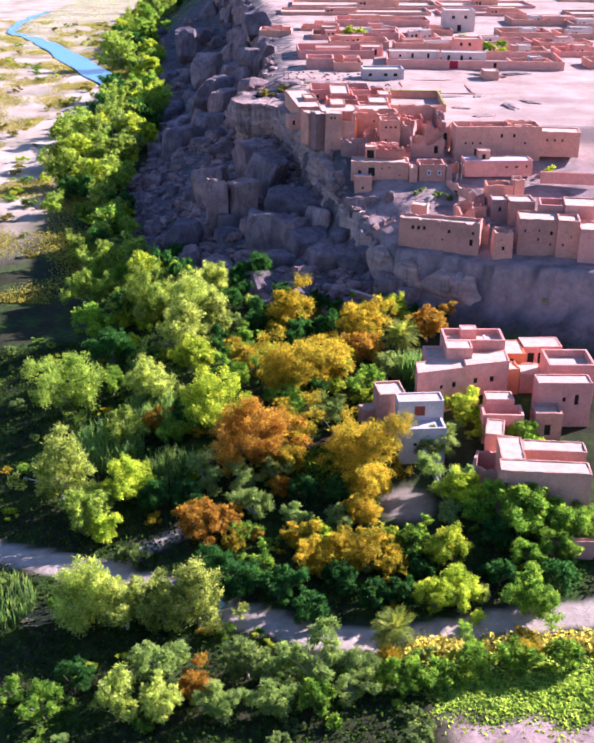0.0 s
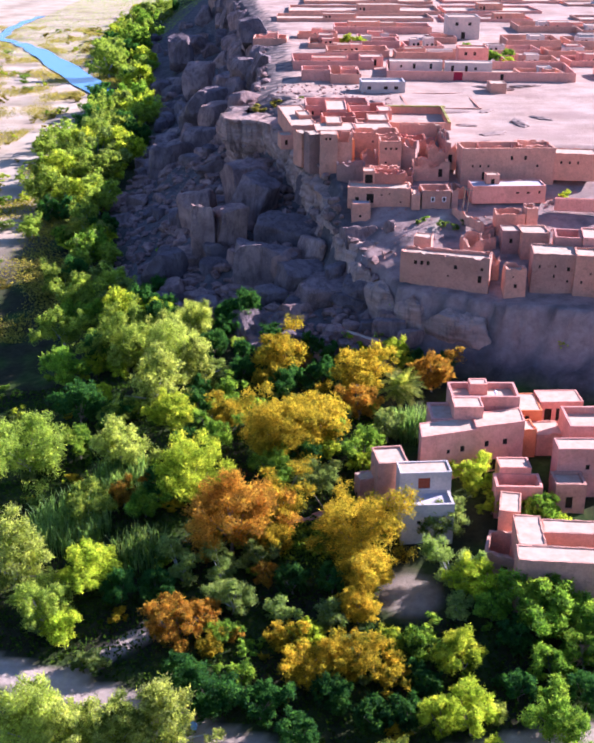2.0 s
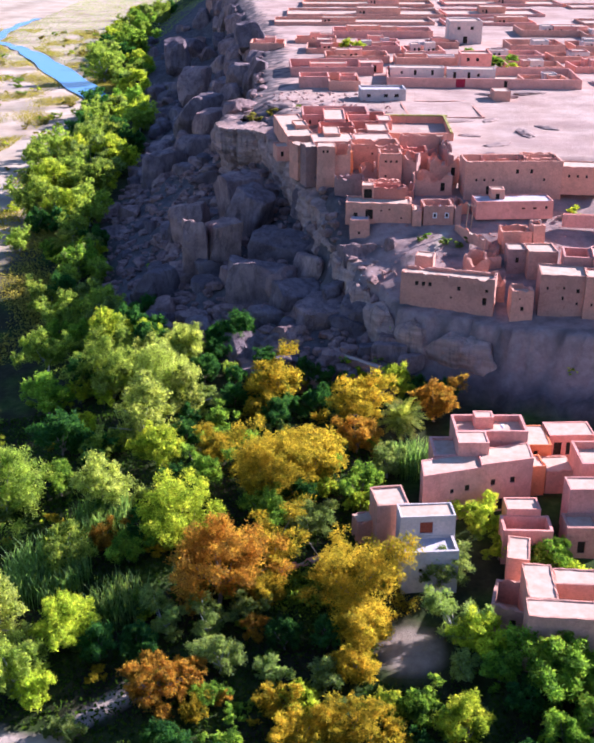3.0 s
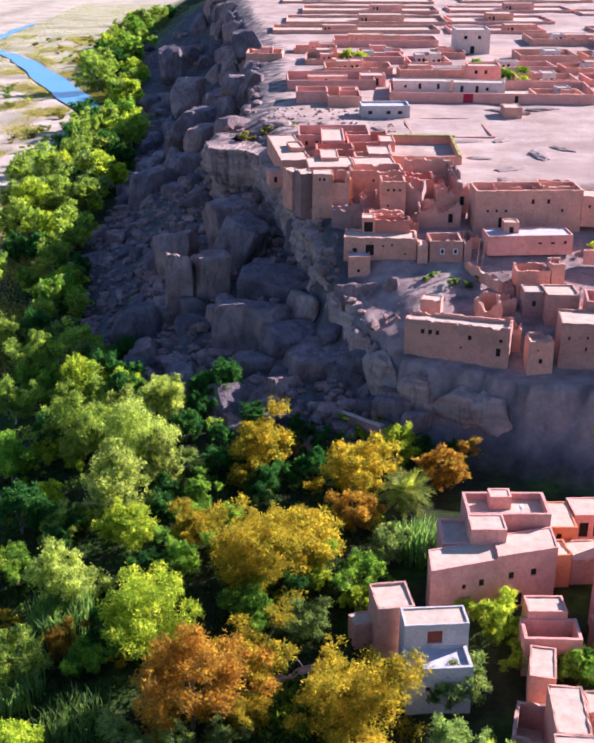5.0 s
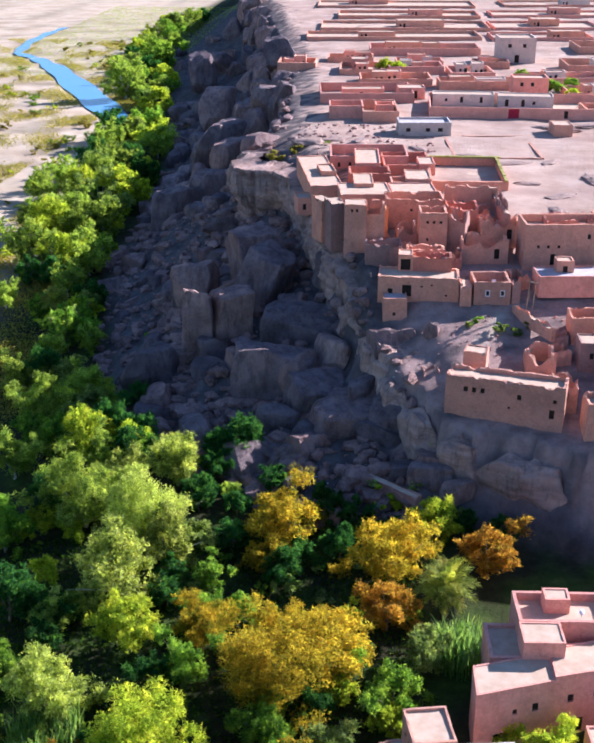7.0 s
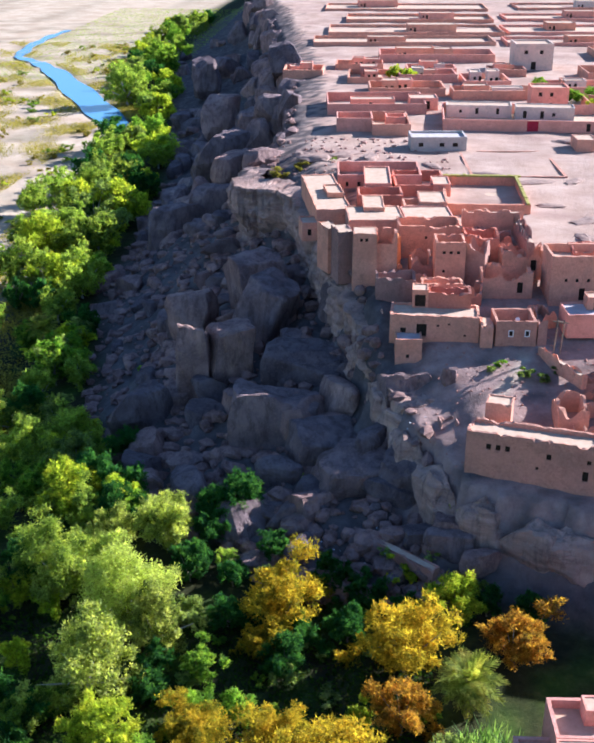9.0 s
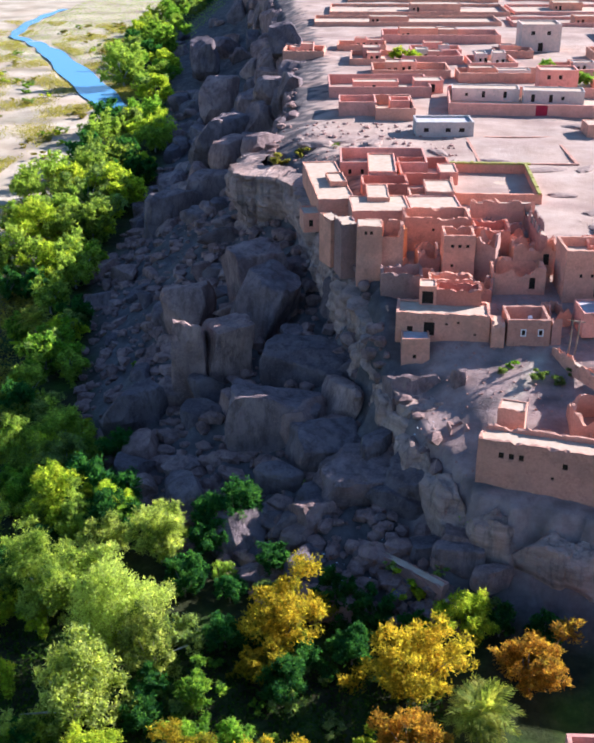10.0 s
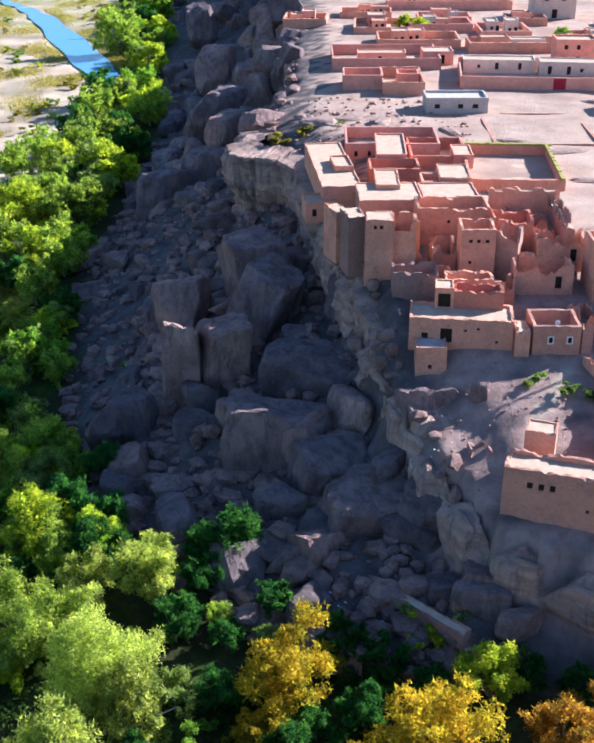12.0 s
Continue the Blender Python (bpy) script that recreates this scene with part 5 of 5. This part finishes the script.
# ---- low shrubs fill the ground between the trees ----
SHRUBS = {}


def shrub(kind, x, y, radius, high, label):
    key = (kind, TREES.randrange(3))
    if key not in SHRUBS:
        SHRUBS[key] = crown_mesh("shrub", 500 + len(SHRUBS), 1300, 8, 0.2, 0.12, LEAF[kind], 0, 0.02)[0]
    ob = new("shrub", SHRUBS[key])
    ob.matrix_basis = pose(x, y, ground_at(x, y) - 0.1, 0, 0, TREES.uniform(0, 360)) @ Matrix.Diagonal((radius, radius, high, 1))
    return tagged(ob, label, "shrub", "shrubs")


q = random.Random(8)
for _ in range(260):
    x, y = q.uniform(-75, 32), q.uniform(-95, 30)
    if x > 3 and y > -46:
        continue
    t, _ = line_distance(np.array([x]), np.array([y]), TRACK)
    if abs(t[0]) < 3.5 or (x > 9 and y < -72):
        continue
    kind = q.choice(("green", "green", "olive", "lime", "green", "olive", "gold"))
    size = q.uniform(1.0, 2.3)
    shrub(kind, x, y, size, size * q.uniform(0.9, 1.5), {"green": "dark green leafy shrub", "olive": "low grey-green leafy shrub", "lime": "low yellow-green leafy shrub", "gold": "low yellowing autumn shrub"}[kind])
for _ in range(420):
    x, y = q.uniform(-250, -74), q.uniform(60, 640)
    f, _ = line_distance(np.array([x]), np.array([y]), FOOT)
    v, _ = line_distance(np.array([x]), np.array([y]), RIVER)
    if f[0] > -4 or abs(v[0]) < 16 or (f[0] < -45 and q.random() < 0.5):
        continue
    kind = q.choice(("scrub", "scrub", "olive", "lime", "green"))
    size = q.uniform(1.3, 3.2)
    shrub(kind, x, y, size * 1.2, size, {"scrub": "dry yellow-brown tamarisk shrub", "olive": "grey-green shrub by the river", "lime": "yellow-green shrub by the river", "green": "dark green riverside shrub"}[kind])


def undergrowth(name, count, place, mat, low, high, label):
    """Low leaves and grass tufts all over the ground, in one mesh."""
    w = np.random.RandomState(31)
    spots = np.array([place(w) for _ in range(count)])
    z = heights(spots[:, 0], spots[:, 1])
    tall = (low + (high - low) * w.rand(count) ** 2) * (0.6 + 0.6 * waves(spots[:, 0], spots[:, 1], 6, 41) ** 2)
    pos = np.column_stack([spots, z + tall * w.rand(count)])
    normal = w.normal(size=(count, 3)) + (0, 0, 0.8)
    normal /= np.linalg.norm(normal, axis=1, keepdims=True)
    side = np.cross(normal, w.normal(size=(count, 3)))
    side /= np.linalg.norm(side, axis=1, keepdims=True)
    ahead = np.cross(normal, side)
    size = w.uniform(0.15, 0.36, (count, 1))
    verts = np.stack([pos - ahead * size, pos + side * size * 0.6, pos + ahead * size, pos - side * size * 0.6], 1).reshape(-1, 3)
    ob = mesh_object(name, verts.tolist(), np.arange(count * 4).reshape(-1, 4).tolist(), mat)
    return tagged(ob, label, "undergrowth", kind="stuff")


def in_valley(w):
    while True:
        x, y = w.uniform(-85, 34), w.uniform(-96, 30)
        if (x > 3 and y > -46) or y > 22:
            continue
        if abs(np.interp(x, [p[0] for p in TRACK], [p[1] for p in TRACK]) - y) < 3.2 or (x > 9 and y < -71):
            continue
        return x, y


def on_flats(w):
    while True:
        y = 50 + 600 * w.rand() ** 1.1
        x = np.interp(y, [52, 82, 120, 155, 200, 250, 310, 390, 480, 640], [-50, -62, -72, -82, -84, -88, -100, -118, -138, -162]) - 8 - (60 + 0.08 * y) * w.rand() ** 1.3
        if abs(np.interp(y, [364, 432, 516, 553], [-129, -163, -206, -229]) - x) > 9 and math.sin(x * 0.21 + 2 * math.sin(y * 0.06)) + math.sin(y * 0.13 + x * 0.05) + w.normal() * 0.5 > 0.3:
            return x, y


undergrowth("undergrowth", 70000, in_valley, LEAF["under"], 0.3, 1.8, "dense undergrowth between the trees, painted shade-dark green")
undergrowth("garden_grass", 5000, lambda w: (w.normal(-6, 2.6), w.normal(-31, 1.8)), LEAF["green"], 0.1, 0.7, "bright green crop in a small garden plot")
undergrowth("dry_grass", 9000, lambda w: (lambda u: (6 + 27 * u, -70.6 + 3.4 * u + 0.9 * w.normal()))(w.rand()), LEAF["straw"], 0.3, 2.4, "tall dry yellow grass along the track")
undergrowth("river_green", 40000, lambda w: (lambda u: (-250 + 120 * w.rand() - 0.05 * u, 480 + u))(420 * w.rand()), LEAF["sage"], 0.2, 1.2, "green grass on the far river flats")
undergrowth("field_grass", 16000, lambda w: (lambda a, b: (a + 1.5 * math.sin(b), b + 0.8 * math.sin(a * 0.7)))(w.uniform(8, 40), -76.5 + 3.0 * w.normal()), LEAF["sage"], 0.05, 0.4, "yellow-green grass of a small field")
undergrowth("river_scrub", 150000, on_flats, LEAF["scrub"], 0.2, 2.2, "dry yellowish scrub on the river flats")


# ---- palms ----
def frond_mesh(seed):
    """One arching feather leaf, 1 long, along +x."""
    w = random.Random(seed)
    verts, faces = [], []

    def quad(a, b, c, d):
        i = len(verts)
        verts.extend((a, b, c, d))
        faces.append((i, i + 1, i + 2, i + 3))

    def spine(u):
        return Vector((u * (1 - 0.18 * u), 0, 0.34 * u - 0.46 * u * u))

    for k in range(22):
        u = 0.12 + 0.88 * k / 22
        p, p2 = spine(u), spine(u + 0.035)
        reach = 0.17 * math.sin(math.pi * min(1, 0.15 + 0.85 * u)) + 0.03
        for s in (-1, 1):
            tip = p + Vector((0.13, s * reach, -0.05 + w.uniform(-0.04, 0.05)))
            quad(p, p2, tip + Vector((0.022, 0, 0)), tip)
    for k in range(8):
        a, b = spine(k / 8), spine((k + 1) / 8)
        quad(a + Vector((0, -0.012, 0)), b + Vector((0, -0.008, 0)), b + Vector((0, 0.008, 0)), a + Vector((0, 0.012, 0)))
    me = bpy.data.meshes.new("frond")
    me.from_pydata([tuple(v) for v in verts], [], faces)
    me.materials.append(LEAF["palm"])
    return me


FRONDS = [frond_mesh(s) for s in range(3)]


def palm(x, y, high, reach, count=46, seed=1):
    w = random.Random(seed)
    top = thing("palm_tree", pose(x, y, ground_at(x, y)), "date palm with arching dusty green fronds", "palm tree", "palms")
    bm = bmesh.new()
    for k in range(9):
        limb(bm, Vector((0, 0, high * k / 9)), Vector((0, 0, high * (k + 1) / 9)), 0.26, 0.33, 9)
    part("trunk", bm, BARK, top)
    for k in range(count):
        ob = new("frond", FRONDS[k % 3])
        ob.parent = top
        lift = 62 - 105 * (k / count) + w.uniform(-8, 8)
        size = reach * w.uniform(0.85, 1.1)
        ob.matrix_basis = Matrix.Translation((0, 0, high)) @ Euler((0, 0, k * 2.399)).to_matrix().to_4x4() @ Euler((0, radians(-lift), 0)).to_matrix().to_4x4() @ Matrix.Diagonal((size, size, size, 1))
    return top


palm(4.4, -72.0, 4.6, 3.6, 34, 1)
palm(6.4, 5.0, 5.0, 4.4, 40, 2)
palm(-78.4, 117, 6.0, 4.0, 40, 3)


# ---- reeds and canes ----
def reeds(x, y, radius, count, high, label):
    w = np.random.RandomState(int(abs(x) * 10))
    verts, faces = [], []
    for _ in range(count):
        a, d = w.rand() * 6.283, radius * math.sqrt(w.rand())
        px, py = x + d * math.cos(a), y + d * math.sin(a)
        z, h = ground_at(px, py), high * w.uniform(0.6, 1.1)
        lean, b = w.uniform(0.1, 0.5) * h * 0.5, w.rand() * 6.283
        side = Vector((-math.sin(b), math.cos(b), 0)) * 0.09
        foot, mid = Vector((px, py, z)), Vector((px + lean * 0.3 * math.cos(b), py + lean * 0.3 * math.sin(b), z + h * 0.6))
        tip = Vector((px + lean * 1.4 * math.cos(b), py + lean * 1.4 * math.sin(b), z + h * w.uniform(0.85, 1.0)))
        i = len(verts)
        verts += [foot - side * 0.5, foot + side * 0.5, mid + side, mid - side, tip]
        faces += [(i, i + 1, i + 2, i + 3), (i + 3, i + 2, i + 4)]
    return tagged(mesh_object("reed_bed", verts, faces, LEAF["reed"]), label, "reeds", kind="stuff")


reeds(-41, -30, 6.0, 900, 5.0, "tall blue-green canes between the trees")
reeds(-36, -19, 4.0, 500, 5.0, "tall green canes among willows")
reeds(8.0, -3.5, 3.2, 420, 5.0, "bright green canes beside the pink house")
reeds(-30, -36, 4.0, 400, 4.0, "green canes beside a garden wall")
reeds(-48, -66, 5.0, 500, 3.0, "pale green reeds beside the track")


# ---- small things on roofs and yards ----
def dish(x, y, z, rz):
    """A satellite dish on a short post."""
    top = thing("satellite_dish", pose(x, y, z, 0, 0, rz), "small pale satellite dish on a roof", "satellite dish", "dishes")
    bm = bmesh.new()
    bmesh.ops.create_cone(bm, segments=8, radius1=0.05, radius2=0.05, depth=0.7, matrix=Matrix.Translation((0, 0, 0.35)))
    part("post", bm, TIN, top)
    bm = bmesh.new()
    rings = [[bm.verts.new((0.36 * k / 3 * math.cos(a * 0.5236), 0.10 * (k / 3) ** 2, 0.36 * k / 3 * math.sin(a * 0.5236))) for a in range(12)] for k in range(1, 4)]
    bm.faces.new(rings[0])
    for lo, hi in zip(rings, rings[1:]):
        for k in range(12):
            bm.faces.new((lo[k], lo[(k + 1) % 12], hi[(k + 1) % 12], hi[k]))
    ob = part("bowl", bm, FRAME_WHITE, top)
    ob.matrix_basis = Matrix.Translation((0, -0.1, 0.75)) @ Euler((radians(-35), 0, 0)).to_matrix().to_4x4()


dish(20.8, -4.6, 17.8, 30)
dish(21.8, -10.0, 15.0, 40)
dish(14.6, 66.0, 31.8, -20)


def pole(x, y, high, label, lean=2.0):
    top = thing("pole", pose(x, y, ground_at(x, y) - 0.2, lean, lean, 0), label, "pole", "poles")
    bm = bmesh.new()
    limb(bm, Vector((0, 0, 0)), Vector((0, 0, high)), 0.11, 0.07, 8)
    part("shaft", bm, BARK, top)
    bm = bmesh.new()
    add_box(bm, -0.7, -0.05, high - 0.5, 0.7, 0.05, high - 0.4)
    part("crossarm", bm, BARK, top)


pole(19.6, 61.0, 6.0, "thin wooden pole by the lane")
pole(20.6, 61.4, 5.6, "thin wooden pole by the lane")


def mound(x, y, wide, deep, high, seed, mat, label):
    """A low uneven heap."""
    bm = bmesh.new()
    bmesh.ops.create_icosphere(bm, subdivisions=3, radius=1.0)
    for v in bm.verts:
        v.co *= 1 + 0.3 * noise.fractal(v.co * 1.6 + Vector((seed, 0, 0)), 1.0, 2.0, 4)
    me = bpy.data.meshes.new("mound")
    bm.to_mesh(me)
    bm.free()
    me.materials.append(mat)
    ob = new("mound", me)
    ob.matrix_basis = pose(x, y, ground_at(x, y), 0, 0, seed * 40) @ Matrix.Diagonal((wide, deep, high, 1))
    return tagged(ob, label, "mound", "mounds")


EARTHY = plain_material("heaped_earth", (0.24, 0.16, 0.13), (0.40, 0.28, 0.23), 1.0, 0.95, 0.8)
for k, (x, y, w, d, h) in enumerate(((-24, 152, 4, 2.5, 1.0), (-18, 156, 5, 2, 0.8), (-12, 152, 4, 2, 0.9), (-28, 158, 3, 2, 1.0), (14, 140, 4, 1.5, 0.6), (22, 134, 5, 1.8, 0.5), (31, 136, 4, 1.4, 0.5), (38, 120, 5, 2, 0.7), (44, 128, 4, 1.6, 0.6), (24, 116, 3, 1.4, 0.5), (30, 107, 4, 2, 0.6), (-8, 147, 5, 1.5, 0.6), (2, 146, 4, 1.4, 0.5), (36, 172, 6, 2, 0.8), (46, 176, 5, 2, 0.8), (22, 92, 3, 1.8, 0.7), (28, 96, 3, 1.5, 0.6))):
    mound(x, y, w, d, h, k, EARTHY, "low heap of dark earth and stones")
for k, (x, y, s) in enumerate(((12.6, 112.5, 1.2), (15.0, 113.0, 1.0))):
    mound(x, y, s * 1.4, s * 0.7, 0.7, 30 + k, DARK, "dark heap of firewood in the yard")
# thatch on the yard's walls
for x, y, w, d, rz in ((4.0, 130.4, 15.6, 0.9, 2), (18.9, 109.6, 0.9, 21.0, 2)):
    bm = bmesh.new()
    for k in range(int(max(w, d) / 0.5)):
        a = (k + 0.5) * 0.5
        px, py = (a, 0.4) if w > d else (0.4, a)
        add_box(bm, px - 0.3, py - 0.45, 0, px + 0.3, py + 0.45, 0.35 + 0.25 * noise.noise(Vector((k * 0.7, x, 0))))
    ob = part("thatch", bm, THATCH, None)
    ob.matrix_basis = pose(x, y, 38.6, 0, 0, rz)
    tagged(ob, "yellow-green thatch laid along the yard wall", "thatch", kind="stuff")
# bushes on the slope between the houses
for x, y, s, kind in ((12.0, 57.5, 1.3, "green"), (10.4, 56.0, 1.0, "olive"), (15.5, 55.5, 1.6, "olive"), (18.0, 55.0, 1.4, "olive"), (20.0, 57.0, 1.2, "olive"), (5.5, 35.5, 1.6, "green"), (3.6, 33.0, 1.4, "green"), (9.0, 27.0, 1.2, "olive"), (36, 24, 1.0, "lime"), (-16, 47, 0.8, "olive"), (-3.5, 31.0, 1.2, "olive"), (-38, 118, 1.6, "green"), (-52, 96, 1.4, "green"), (-30, 112, 1.5, "olive"), (36.0, 68.0, 1.8, "olive"), (42.0, 70.0, 2.0, "lime"), (-20, 150, 1.0, "olive")):
    shrub(kind, x, y, s, s * 1.1, "small bush growing between rocks")

# pale scraps on the debris slope
w = np.random.RandomState(9)
verts, faces = [], []
for _ in range(160):
    x, y = (w.normal(-7, 4.5), w.normal(32.5, 2.2)) if w.rand() < 0.7 else (w.normal(-5, 3), w.normal(46, 2))
    z = ground_at(x, y) + 0.12
    a, s = w.rand() * 6.28, w.uniform(0.08, 0.22)
    i = len(verts)
    for k in range(4):
        verts.append((x + s * math.cos(a + k * 1.571), y + s * math.sin(a + k * 1.571), z + w.uniform(-0.05, 0.12)))
    faces.append((i, i + 1, i + 2, i + 3))
tagged(mesh_object("litter", verts, faces, FRAME_WHITE), "pale scraps of litter on the slope", "litter", kind="stuff")

# a pale blue sheet beside the track
verts = [(-18.6 + 0.8 * i / 4 + 0.1 * math.sin(j), -64.3 + 0.9 * j / 4, ground_at(-18.6, -64.3) + 0.25 + 0.14 * math.sin(i * 1.7 + j * 1.1) + 0.1 * j) for j in range(5) for i in range(5)]
faces = [(5 * j + i, 5 * j + i + 1, 5 * j + i + 6, 5 * j + i + 5) for j in range(4) for i in range(4)]
BLUE = plain_material("blue_plastic", (0.25, 0.45, 0.75), (0.45, 0.62, 0.85), 2.0, 0.4)
tagged(mesh_object("plastic_sheet", verts, faces, BLUE, smooth=True), "crumpled pale blue plastic sheet beside the track", "plastic sheet")


def straw_heap(x, y, length, label):
    """Cut canes lying in an untidy heap."""
    w = random.Random(12)
    top = thing("straw_heap", pose(x, y, ground_at(x, y), 0, 0, 28), label, "straw heap")
    for _ in range(60):
        bm = bmesh.new()
        a = Vector((w.uniform(-length, length) * 0.4, w.gauss(0, 0.9), 0.1 + 0.5 * w.random()))
        way = Vector((1, w.gauss(0, 0.22), w.gauss(0, 0.1))) * length * w.uniform(0.3, 0.6)
        limb(bm, a - way / 2, a + way / 2, 0.05, 0.03, 5)
        part("cane", bm, STRAW, top)


straw_heap(-41, -67.2, 6.0, "heap of cut dry canes beside the track")
